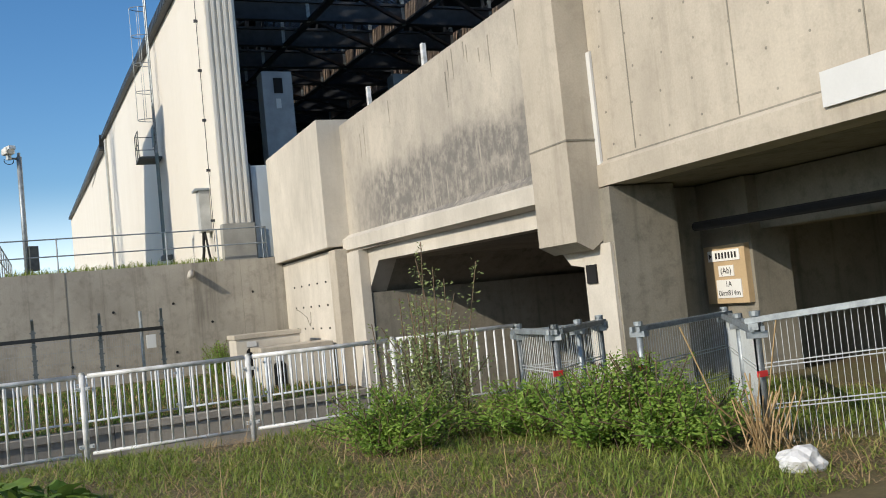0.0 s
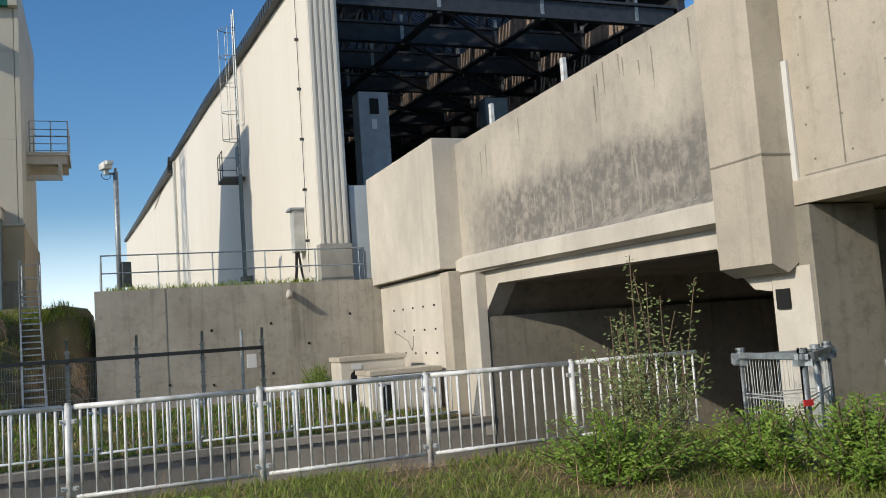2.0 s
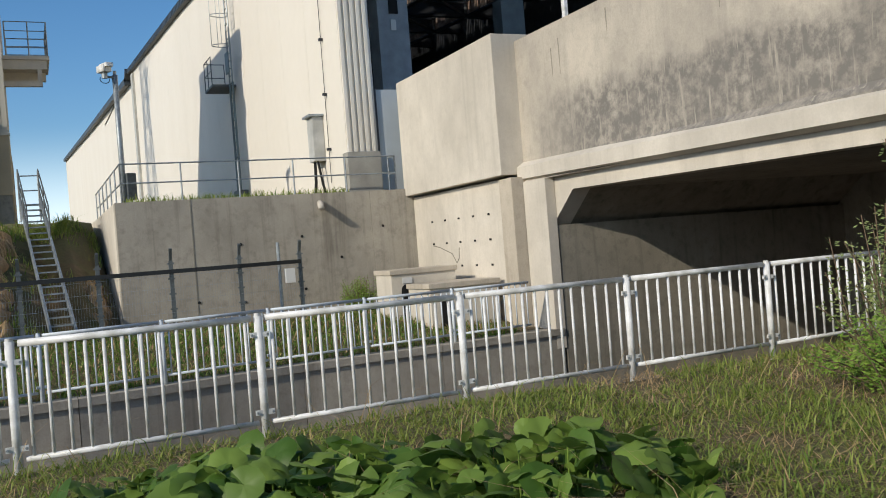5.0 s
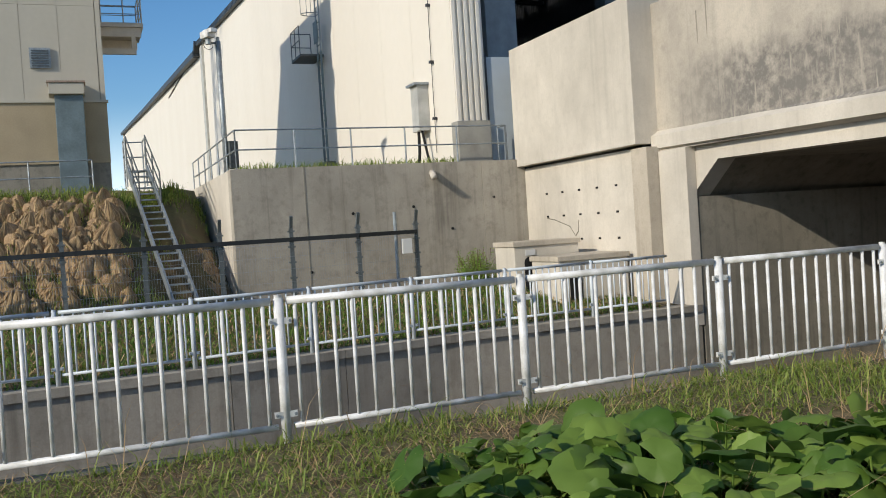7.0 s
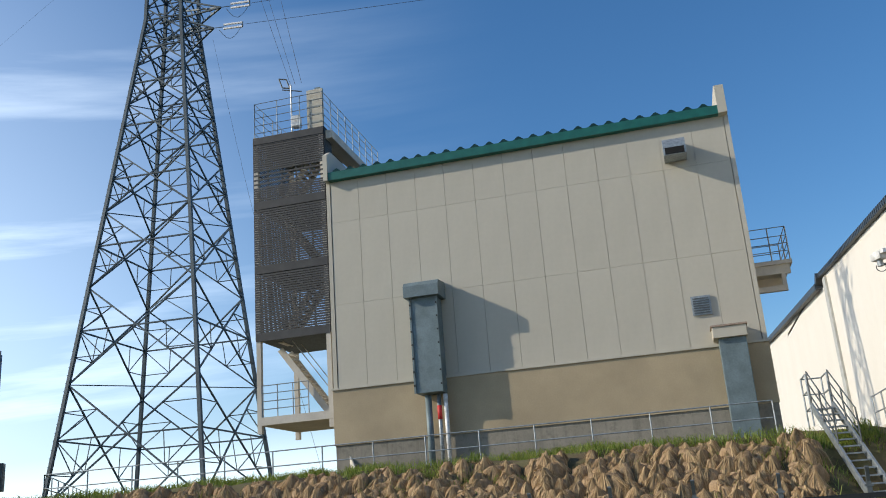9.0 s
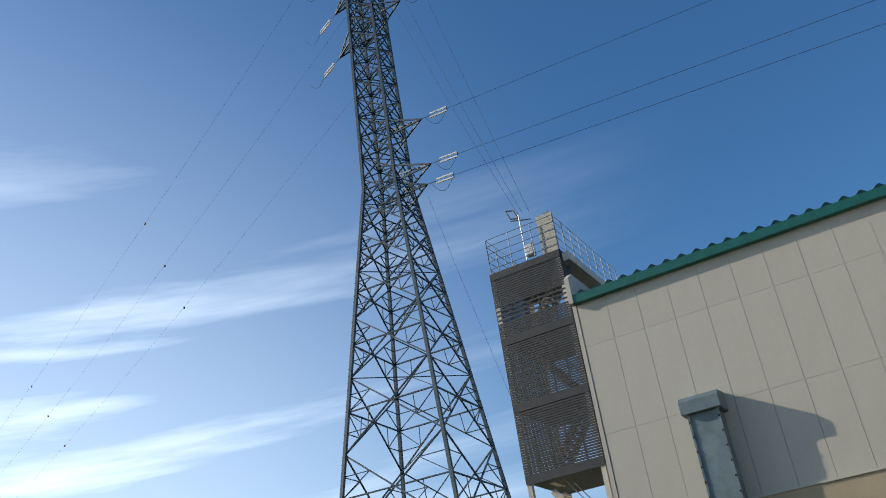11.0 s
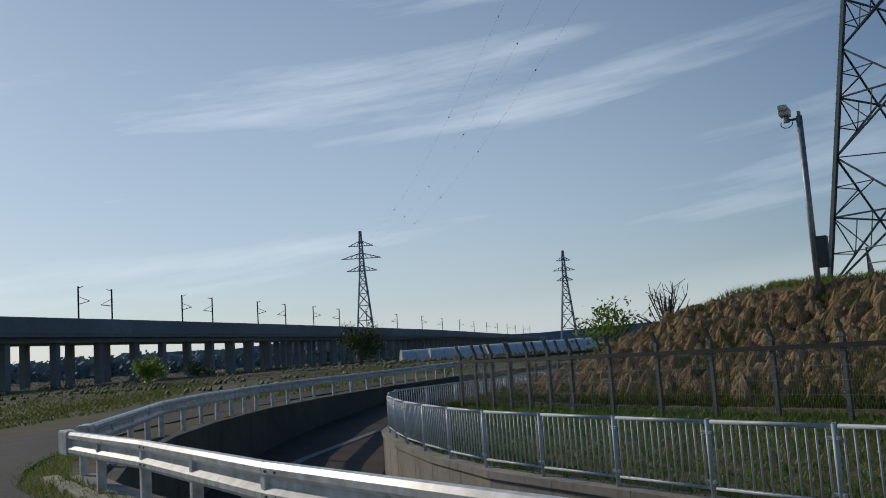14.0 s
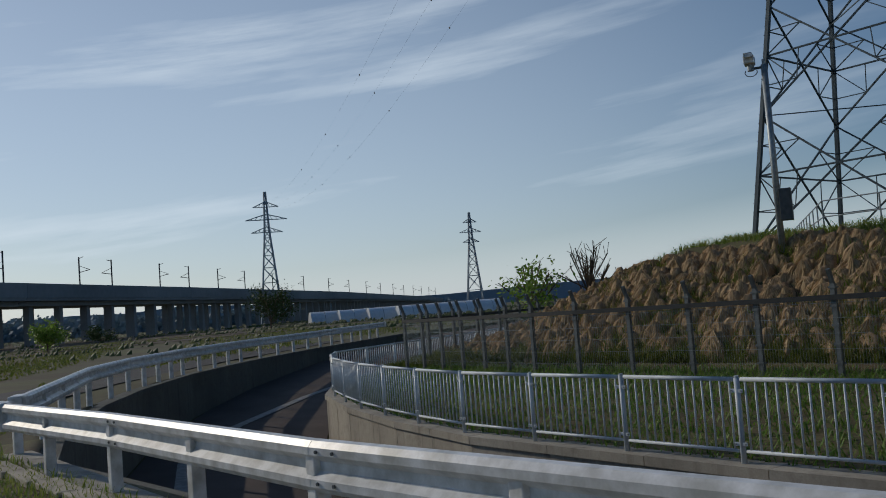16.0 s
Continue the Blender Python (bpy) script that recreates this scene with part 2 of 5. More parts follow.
GLASSFILM = mat("greenhouse film", (0.7, 0.72, 0.74), 0.35, scale=2, var=0.08, bump=0)
# blue of the hills is aerial haze painted into their colour
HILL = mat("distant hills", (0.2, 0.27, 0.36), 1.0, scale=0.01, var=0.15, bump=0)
TEXT = mat("sign ink", (0.03, 0.03, 0.03), 0.6, var=0.1, bump=0)


# mesh helpers
class Geo:
    def __init__(self):
        self.v, self.f = [], []

    def add(self, vs, fs):
        k = len(self.v)
        self.v += [tuple(p) for p in vs]
        self.f += [tuple(i + k for i in q) for q in fs]
        return self

    def box(self, x0, y0, z0, x1, y1, z1):
        vs = [(x, y, z) for z in (z0, z1) for x, y in ((x0, y0), (x1, y0), (x1, y1), (x0, y1))]
        return self.add(vs, [(3, 2, 1, 0), (4, 5, 6, 7), (0, 1, 5, 4), (1, 2, 6, 5), (2, 3, 7, 6), (3, 0, 4, 7)])

    def beam(self, a, b, w, h=None, n=4, up=(0, 0, 1)):
        """A straight bar from a to b: a box w by h, or a tube of radius w with n sides."""
        a, b = Vector(a), Vector(b)
        d = (b - a).normalized()
        u = Vector(up) if abs(d.dot(Vector(up))) < 0.98 else Vector((1, 0, 0))
        s = d.cross(u).normalized()
        t = s.cross(d)
        if h is not None:
            ring = [s * (w / 2 * i) + t * (h / 2 * j) for i, j in ((-1, -1), (1, -1), (1, 1), (-1, 1))]
        else:
            ring = [(s * math.cos(2 * math.pi * i / n) + t * math.sin(2 * math.pi * i / n)) * w for i in range(n)]
        k = len(ring)
        vs = [a + r for r in ring] + [b + r for r in ring]
        fs = [(i, (i + 1) % k, k + (i + 1) % k, k + i) for i in range(k)]
        return self.add(vs, fs + [tuple(range(k))[::-1], tuple(range(k, 2 * k))])

    def path(self, pts, r, n=6):
        for a, b in zip(pts, pts[1:]):
            self.beam(a, b, r, None, n)
        return self

    def prism(self, outline, axis, lo, hi):
        """An outline of pairs, drawn out along an axis (0 x, 1 y, 2 z)."""
        def at(p, c):
            q = list(p)
            q.insert(axis, c)
            return q
        k = len(outline)
        vs = [at(p, lo) for p in outline] + [at(p, hi) for p in outline]
        fs = [(i, (i + 1) % k, k + (i + 1) % k, k + i) for i in range(k)]
        return self.add(vs, fs + [tuple(range(k))[::-1], tuple(range(k, 2 * k))])

    def mesh(self, name, material, smooth=False, bevel=0.0):
        me = bpy.data.meshes.new(name)
        me.from_pydata(self.v, [], self.f)
        bm = bmesh.new()
        bm.from_mesh(me)
        if len(self.f) < 5000:
            bmesh.ops.recalc_face_normals(bm, faces=bm.faces)
        if bevel:
            bmesh.ops.bevel(bm, geom=list(bm.edges), offset=bevel, segments=2, affect="EDGES", profile=0.6)
        bm.to_mesh(me)
        bm.free()
        me.materials.append(material)
        if smooth:
            me.polygons.foreach_set("use_smooth", [True] * len(me.polygons))
        return me


def part(name, geo, material, parent, label="", smooth=False, bevel=0.0):
    me = geo if isinstance(geo, bpy.types.Mesh) else geo.mesh(name, material, smooth, bevel)
    ob = new(name, me)
    ob.parent = parent
    return tagged(ob, label)


def thing(name, label, category, at=(0, 0, 0), group="", kind=""):
    ob = new(name)
    ob.location = at
    return tagged(ob, label, category, group, kind)


def solid(name, geo, material, label, category, kind="", group="", smooth=False, bevel=0.0):
    return tagged(new(name, geo.mesh(name, material, smooth, bevel)), label, category, group, kind)


def lerp(table, x):
    return float(np.interp(x, [p[0] for p in table], [p[1] for p in table]))


def smooth01(t):
    t = min(1, max(0, t))
    return t * t * (3 - 2 * t)


# the sunken road's edges, by x
INNER = [(-90, 110), (-62, 56), (-52, 38), (-46, 29.5), (-41, 23.6), (-38, 21.6), (-34, 20), (-30.3, 18.95), (-27, 18.35), (-21, 18.35), (-9, 19.05), (-3, 19.6), (1, 20.3), (7.2, 20.75), (40, 20.9)]
OUTER = [(-90, 88), (-68, 46), (-56, 31), (-50, 24.6), (-45, 20.2), (-40, 16.8), (-36, 14.6), (-31, 12.5), (-27.5, 11.5), (-20, 12.0), (-14, 12.3), (-8.4, 11.8), (7, 11.3), (40, 11.2)]
ROADZ = [(-90, 0.55), (-60, 0.1), (-38, -1.4), (-10, -2.5), (7, -2.9), (40, -3.0)]


def south(x, y):
    z = lerp([(-200, 0.9), (-60, 0.55), (-30, 0.62), (-12, 0.64), (-6, 0.46), (5, 0.4), (60, 0.4)], x)
    return z + 0.05 * noise.noise((x * 0.5, y * 0.5, 0))


def north(x, y):
    inner = lerp(INNER, x)
    base = -0.08 + 0.45 * smooth01((y - inner) / 5.0)
    if x > -1.3:
        return min(base, 0.36)
    toe = 25.75 + 2.4 * smooth01((x + 2.9) / 1.0)
    end = smooth01((x + 42) / 11)
    far = 1 - smooth01((y - 95) / 60)
    h = 3.1 * min(1, max(0, (y - toe) / 5.2)) ** 0.85 + max(0, y - 31) * 0.035
    h = min(h, 5.4) * end * far
    if y > toe - 0.2 and h > 0.1:
        h += 0.2 * noise.noise((x * 0.9, y * 0.9, 2)) * smooth01((y - toe) / 1.2) * (1 if y < 34 else 0.3)
    if 25.5 < y < 33 and -5 < x < -1.4:
        h -= 0.6 * math.exp(-((x + 3.15) / 0.7) ** 2) * smooth01((y - 25.5) / 1.5) * smooth01((33 - y) / 1.5)
    return base + h


def ground_sheet():
    xs = [-4000, -2000, -1000, -600, -400, -280, -200, -150, -120, -95, -80, -70] + [-64 + 0.75 * i for i in range(98)] + [11, 16, 25, 40, 80, 200, 600, 2000, 4000]
    down = [4000, 2000, 800, 300, 120, 60, 35, 22, 16, 12, 9, 7, 5.5, 4.2, 3.2, 2.3, 1.5, 0.9, 0.5, 0.26]
    up = [0.26, 0.55, 1, 1.7, 2.4, 3.2, 4, 4.8] + [5.4 + 0.45 * i for i in range(22)] + [16, 18, 21, 25, 30, 38, 50, 70, 100, 150, 250, 500, 1000, 2000, 4000]
    g = Geo()
    rows = 0
    for x in xs:
        o, i, r = lerp(OUTER, x), lerp(INNER, x), lerp(ROADZ, x) - 0.02
        col = [(x, o - d, south(x, o - d)) for d in down] + [(x, o - 0.14, r), (x, (o + i) / 2, r), (x, i + (0.14 if x < 7 else 0.45), r)] + [(x, i + u + (0 if x < 7 else 0.35), north(x, i + u)) for u in up]
        rows = len(col)
        g.v += col
    for c in range(len(xs) - 1):
        for k in range(rows - 1):
            a = c * rows + k
            g.f.append((a, a + 1, a + rows + 1, a + rows))
    ob = solid("ground", g, SOIL, "grassy ground with weeds and a dry grass bank", "ground", "structure", smooth=True)
    ob.data.materials.append(DRYSOIL)
    ob.data.materials.append(mat("field soil", (0.1, 0.105, 0.035), 0.95, scale=0.12, var=0.4, fine=3, bump=0.5, dirt=(0.07, 0.05, 0.025)))
    for p in ob.data.polygons:
        c = p.center
        if c.x < -30:
            p.material_index = 2
        if -43 < c.x < -1.3 and 26 < c.y < 30.2:
            p.material_index = 1
    return ob


ground_sheet()


def ribbon(name, xs, lo, hi, zf, material, label, category, thick=0.03):
    g = Geo()
    for a, b in zip(xs, xs[1:]):
        za, zb = zf(a), zf(b)
        top = [(a, lo(a), za), (b, lo(b), zb), (b, hi(b), zb), (a, hi(a), za)]
        g.add(top + [(x, y, z - thick) for x, y, z in top], [(0, 1, 2, 3), (4, 7, 6, 5), (0, 4, 5, 1), (2, 6, 7, 3)])
    return solid(name, g, material, label, category, "structure")


XR = [-88, -76, -66, -60] + [-56 + 2 * i for i in range(49)]
ribbon("road", XR, lambda x: lerp(OUTER, x) + 0.1, lambda x: lerp(INNER, x) - 0.1, lambda x: lerp(ROADZ, x) + 0.02, ROADRED, "sunken brown asphalt road", "road")
XL = [x for x in XR if x < -20]
# pale kerb strip, drawn as a flat ribbon on the road
ribbon("road_line", XL, lambda x: lerp(INNER, x) - 4.6, lambda x: lerp(INNER, x) - 4.1, lambda x: lerp(ROADZ, x) + 0.045, LINE, "faint pale kerb strip along the road", "road line", 0.01)
PATHX = [-68, -62, -56, -53, -50, -47] + [-44 + 2 * i for i in range(28)]
def path_hi(x):
    return lerp([(-70, 43), (-56, 28.5), (-50, 22.5), (-45, 18.2), (-40, 14.8), (-36, 12.6), (-31, 10.6), (-28, 10.2), (-22, 10.45), (-14, 9.0), (-8, 6.4), (-4, 3.8), (0, 1.2), (4, -1.6), (12, -7)], x)
ribbon("path", PATHX, lambda x: path_hi(x) - 4.6, path_hi, lambda x: south(x, path_hi(x) - 2) + 0.035, ASPHALT, "worn grey asphalt footpath", "path")


def edge_wall(name, table, xs, side, top, material, label):
    """A retaining wall along an edge of the road, with a coping."""
    w = thing(name, label, "retaining wall", kind="structure")
    g, c = Geo(), Geo()
    for a, b in zip(xs, xs[1:]):
        ya, yb = lerp(table, a), lerp(table, b)
        ta, tb = top(a), top(b)
        for geo, y0, y1, lo, hi in ((g, 0.0, 0.36 * side, None, 0.0), (c, -0.05 * side, 0.42 * side, 0.0, 0.14)):
            za, zb = (lerp(ROADZ, a) - 0.3, lerp(ROADZ, b) - 0.3) if lo is None else (ta + lo, tb + lo)
            vs = [(a, ya + y0, za), (b, yb + y0, zb), (b, yb + y1, zb), (a, ya + y1, za), (a, ya + y0, ta + hi), (b, yb + y0, tb + hi), (b, yb + y1, tb + hi), (a, ya + y1, ta + hi)]
            e = 0.006
            geo.add([(p[0] + (e if i in (0, 3, 4, 7) else -e), p[1], p[2]) for i, p in enumerate(vs)], [(3, 2, 1, 0), (4, 5, 6, 7), (0, 1, 5, 4), (1, 2, 6, 5), (2, 3, 7, 6), (3, 0, 4, 7)])
    part("wall_body", g, material, w)
    part("coping", c, material, w)
    return w


XN = [-40.6, -38, -36, -34, -32, -30.3, -28.6, -27, -25, -23, -21, -17, -13, -9, -6, -3, -1, 1, 4, 7.1]
edge_wall("wall_north", INNER, XN, 1, lambda x: -0.2, CONC_ROAD, "weathered and shaded concrete retaining wall beside the sunken road")
XO = [-66, -60, -56, -53, -50, -47.5, -45, -42.5, -40, -38, -36, -33.5, -31, -29, -27.5, -24, -20, -16, -12, -8.4, -4, 0, 4, 7]
# wall faces away from the sun; that shade is in its dark concrete colour
edge_wall("wall_south", OUTER, XO, -1, lambda x: lerp([(-66, 0.5), (-27, 0.42), (-12, 0.45), (-7, 0.25), (7, 0.22)], x), concrete("shaded wall concrete", (0.13, 0.13, 0.115), (0.05, 0.055, 0.045), 0.7, 0.6), "concrete retaining wall below the near railing")


# ---- bridge, abutment and snow shed ----
def bridge():
    b = thing("railway_bridge", "concrete railway bridge with stained parapet over the sunken road", "bridge", kind="structure")
    part("far_pilaster", Geo().box(6.48, 21.93, 3.5, 8.0, 27.84, 6.8), CONC_LIGHT, b, bevel=0.02)
    part("parapet", Geo().prism([(7.1, 3.75), (7.1, 6.62), (7.5, 6.62), (7.5, 3.3), (6.98, 3.3), (6.98, 3.62)], 1, 11.4, 21.93), CONC_STAIN, b)
    ledge = Geo().prism([(6.9, 3.38), (6.9, 3.66), (7.09, 3.78), (7.09, 3.32)], 1, 11.66, 21.92)
    ledge.v = [(x, y, z - 0.013 * (21.92 - y)) for x, y, z in ledge.v]
    part("parapet_ledge", ledge, CONC_LIGHT, b)
    part("large_pilaster", Geo().prism([(6.75, 2.55), (6.75, 10.2), (7.3, 10.2), (7.3, 2.62), (7.0, 2.42)], 1, 10.59, 11.65), CONC, b)
    part("near_span", Geo().prism([(7.27, 3.66), (7.27, 10.2), (7.7, 10.2), (7.7, 3.3), (7.2, 3.3), (7.2, 3.6)], 1, -14, 10.58), CONC, b)
    seams = Geo()
    for y in (9.7, 7.7, 5.9, 4.1, 2.2, 0.2):
        seams.box(7.262, y, 3.7, 7.272, y + 0.018, 10.2)
    for z in (3.98,):
        seams.box(6.742, 10.58, z, 6.756, 11.655, z + 0.025).box(6.75, 10.578, z, 7.25, 10.592, z + 0.025)
    seams.box(7.266, -14, 3.66, 7.276, 10.4, 3.68)
    part("formwork_joints", seams, CONC_DARK, b)
    holes = Geo()
    for i in range(16):
        for k in range(9):
            y, z = 10.2 - i * 0.62 + 0.1 * (k % 2), 3.85 + k * 0.47
            holes.beam((7.266, y, z), (7.275, y, z), 0.018, None, 8)
    part("tie_holes", holes, CONC_DARK, b)
    # under-deck shade is put into the dark concrete colour
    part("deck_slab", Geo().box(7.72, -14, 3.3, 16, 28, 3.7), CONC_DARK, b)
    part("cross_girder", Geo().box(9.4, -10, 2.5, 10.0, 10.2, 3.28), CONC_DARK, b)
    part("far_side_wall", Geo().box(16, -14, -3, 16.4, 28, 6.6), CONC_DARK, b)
    part("joint_strip", Geo().box(7.225, 10.5, 3.45, 7.262, 10.66, 5.25), PALE, b, "white joint cover strip")
    part("white_plate", Geo().box(7.16, 4.9, 3.48, 7.198, 6.43, 3.84), PALE, b, "white rectangular plate")
    rnd = random.Random(71)
    for i in range(11):
        y, h = rnd.uniform(12.0, 20.5), rnd.uniform(0.25, 0.8)
        top = 6.6 - rnd.uniform(0.05, 0.5)
        part("drip_stain", Geo().prism([(y, top), (y + 0.035, top), (y + 0.03, top - h * 0.5), (y + 0.012, top - h), (y - 0.005, top - h * 0.6)], 0, 7.0965, 7.103), CONC_DARK, b)
    # culvert
    part("lintel", Geo().prism([(20.0, 2.98), (20.9, 2.25), (21.15, 2.25), (21.15, 3.36), (11.1, 3.36), (11.1, 2.2), (11.45, 2.25), (12.2, 2.9)][::-1], 0, 7.15, 7.6), CONC_LIGHT, b)
    # culvert and pier: recess shade and staining both sit in this dark concrete
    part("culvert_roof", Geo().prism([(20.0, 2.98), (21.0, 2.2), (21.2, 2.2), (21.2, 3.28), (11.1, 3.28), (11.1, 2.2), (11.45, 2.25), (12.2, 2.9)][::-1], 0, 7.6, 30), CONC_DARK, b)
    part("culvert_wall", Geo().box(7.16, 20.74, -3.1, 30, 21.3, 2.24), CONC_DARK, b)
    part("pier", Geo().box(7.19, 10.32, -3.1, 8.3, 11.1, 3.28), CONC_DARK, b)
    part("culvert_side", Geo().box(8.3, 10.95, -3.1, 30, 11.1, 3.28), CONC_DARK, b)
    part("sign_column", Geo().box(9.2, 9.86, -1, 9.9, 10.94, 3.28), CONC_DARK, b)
    part("pipe_run", Geo().beam((8.6, 10.3, 2.62), (8.6, -9, 2.62), 0.07, None, 10), BLACK, b, "dark pipe under the deck")
    part("pier_front", Geo().box(7.14, 10.36, -0.6, 7.188, 11.08, 2.5), CONC_LIGHT, b)
    # closing wall added so the culvert stays dark inside
    part("added_end_wall", Geo().box(30, 9, -3.2, 30.4, 22, 3.6), CONC_DARK, b)
    part("vent_grille", Geo().box(7.11, 10.75, 1.95, 7.139, 11.0, 2.22), BLACK, b, "small dark vent grille")
    # abutment under the far pilaster
    part("abutment", Geo().box(6.72, 21.95, -0.4, 9.0, 27.9, 3.44), CONC_LIGHT, b)
    part("abutment_rib", Geo().box(6.6, 21.7, -0.4, 7.14, 22.3, 3.42), CONC, b, bevel=0.015)
    part("abutment_front", Geo().box(6.9, 20.72, -0.5, 7.14, 21.68, 3.3), CONC_LIGHT, b)
    holes = Geo()
    for i in range(5):
        for k in range(3):
            holes.box(6.708, 23.1 + i * 0.85, 1.4 + k * 0.62, 6.722, 23.2 + i * 0.85, 1.45 + k * 0.62)
    part("weep_holes", holes, BLACK, b)
    crack = Geo()
    pts = [(6.715, 26.6, 2.0), (6.715, 26.2, 1.95), (6.715, 25.8, 1.85), (6.715, 25.4, 1.75), (6.715, 25.15, 1.5), (6.715, 25.0, 1.62), (6.715, 24.95, 1.9)]
    for p, q in zip(pts, pts[1:]):
        crack.beam(p, q, 0.012, None, 4)
    part("crack", crack, CONC_DARK, b)
    return b


bridge()
sb = thing("sign_board", "tan board with three white plates of lettering on the pier", "sign")
part("board", Geo().box(9.1, 9.92, 1.46, 9.198, 10.79, 2.32), mat("tan board", (0.5, 0.37, 0.22), 0.7, var=0.15), sb)
for y0, y1, z0, z1 in ((10.02, 10.69, 2.09, 2.25), (10.17, 10.49, 1.86, 2.02), (10.04, 10.56, 1.54, 1.81)):
    part("plate", Geo().box(9.085, y0, z0, 9.098, y1, z1), mat("white plate", (0.8, 0.8, 0.78), 0.5, var=0.06, bump=0), sb)
for i in range(7):
    part("lettering_bar", Geo().box(9.08, 10.08 + i * 0.068, 2.125, 9.0845, 10.115 + i * 0.068, 2.215), TEXT, sb)
part("arrow_mark", Geo().prism([(10.66, 2.13), (10.66, 2.21), (10.6, 2.17)], 0, 9.08, 9.0845), TEXT, sb)


def lettering(text, place, size, parent):
    cu = bpy.data.curves.new("lettering", "FONT")
    cu.body, cu.size, cu.align_x, cu.align_y, cu.extrude = text, size, "CENTER", "CENTER", 0.001
    cu.materials.append(TEXT)
    ob = new("lettering", cu)
    ob.parent = parent
    ob.matrix_local = Matrix.Translation(place) @ Euler((radians(90), 0, radians(-90))).to_matrix().to_4x4()


lettering("(Ab)", (9.082, 10.33, 1.94), 0.13, sb)
lettering("1A", (9.082, 10.3, 1.74), 0.12, sb)
lettering("0km814m", (9.082, 10.3, 1.61), 0.115, sb)


EAVE = [(29, 14.0), (45, 15.35), (54, 16.2), (82, 18.3)]
EAVE2 = [(82, 17.6), (140, 21.6), (215, 27)]


def shed():
    s = thing("snow_shed", "long cream clad snow shed over the railway", "shed")
    ys = [29.0 + 1.0 * i for i in range(54)]
    for n, (a, b) in enumerate(zip(ys[::3], ys[3::3])):
        za, zb = lerp(EAVE, a), lerp(EAVE, b)
        lo = 3.5
        vs = [(5.15, a + 0.006, lo), (5.15, b - 0.006, lo), (5.15, b - 0.006, zb), (5.15, a + 0.006, za)]
        vs += [(5.4, y, z) for _, y, z in vs]
        part("wall_panel", Geo().add(vs, [(3, 2, 1, 0), (4, 5, 6, 7), (0, 1, 5, 4), (1, 2, 6, 5), (2, 3, 7, 6), (3, 0, 4, 7)]), CLAD, s)
    g = Geo()
    for a, b in ((80, 110), (110, 150), (150, 215)):
        za, zb = lerp(EAVE2, a) if a > 82 else 17.5, lerp(EAVE2, b)
        vs = [(5.2, a, 3), (5.2, b, 3), (5.2, b, zb), (5.2, a, za)]
        vs += [(5.5, y, z) for _, y, z in vs]
        g.add(vs, [(3, 2, 1, 0), (4, 5, 6, 7), (0, 1, 5, 4), (1, 2, 6, 5), (2, 3, 7, 6), (3, 0, 4, 7)])
    part("far_wall", g, CLAD, s)
    part("downpipe_trim", Geo().box(4.98, 79.2, 4, 5.145, 80.4, 17.9), mat("grey trim", (0.5, 0.5, 0.46), 0.6), s)
    # eave with a corrugated edge
    e = Geo()
    y = 28.6
    while y < 82:
        z = lerp(EAVE, y)
        e.box(4.85, y, z + 0.0, 5.5, y + 0.34, z + 0.36)
        e.box(4.92, y + 0.34, z + 0.0, 5.5, y + 0.5, z + 0.26)
        y += 0.5
    e2 = Geo()
    for a, b in zip(range(82, 212, 4), range(86, 216, 4)):
        e2.beam((5.1, a, lerp(EAVE2, a) + 0.2), (5.1, b, lerp(EAVE2, b) + 0.2), 0.8, 0.5)
    e2.beam((5.1, 81.4, 18.5), (5.1, 82.6, 17.7), 0.8, 0.5)
    part("eave", e, DARKROOF, s)
    part("far_eave", e2, DARKROOF, s)
    # corrugated end pilaster
    for i in range(5):
        part("pilaster_rib", Geo().box(5.14 + i * 0.19, 28.6, 4.95, 5.24 + i * 0.19, 28.678, 14.2), CLAD, s)
    part("end_pilaster", Geo().box(5.12, 28.68, 4.95, 6.1, 28.99, 14.2), CLAD, s)
    part("pilaster_base", Geo().box(5.08, 28.55, 3.6, 6.12, 29, 4.94), mat("grey plinth", (0.36, 0.35, 0.31), 0.7), s, bevel=0.015)
    part("end_panel", Geo().box(6.16, 28.72, 3.8, 7.6, 28.78, 6.8), SHEET, s, "pale blue grey sheet panel")
    part("end_panel_post", Geo().box(6.1, 28.66, 3.6, 6.155, 28.8, 6.85), STEEL, s)
    # lightning cable and brackets
    part("cable", Geo().path([(5.1, 30.3, 4.2), (5.1, 30.25, 14.0)], 0.012, 5), STEEL, s)
    for k in range(6):
        part("bracket", Geo().box(5.02, 30.2, 5.2 + k * 1.7, 5.148, 30.3, 5.28 + k * 1.7), STEEL, s)
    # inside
    # black wall added across the shed to keep daylight out of its depth
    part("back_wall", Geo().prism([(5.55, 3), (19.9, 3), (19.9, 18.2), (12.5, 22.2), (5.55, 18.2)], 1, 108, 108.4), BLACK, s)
    side = Geo()
    for a, b in ((29, 54), (54, 82), (82, 108)):
        vs = [(19.7, a, 3), (19.7, b, 3), (19.7, b, lerp(EAVE, b) + 0.1), (19.7, a, lerp(EAVE, a) + 0.1)]
        side.add(vs + [(20, y, z) for _, y, z in vs], [(3, 2, 1, 0), (4, 5, 6, 7), (2, 3, 7, 6), (0, 4, 7, 3), (1, 2, 6, 5)])
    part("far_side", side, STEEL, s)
    # roof: solid strips beside bays of open slats
    def roof_z(x, y):
        return lerp(EAVE, y) + 4 * (1 - abs(x - 12.5) / 7.4)

    roof = Geo()
    bays = [(5.2, 7.2), (9.6, 10.3), (12.2, 12.8), (15.0, 15.6), (17.6, 20.0)]
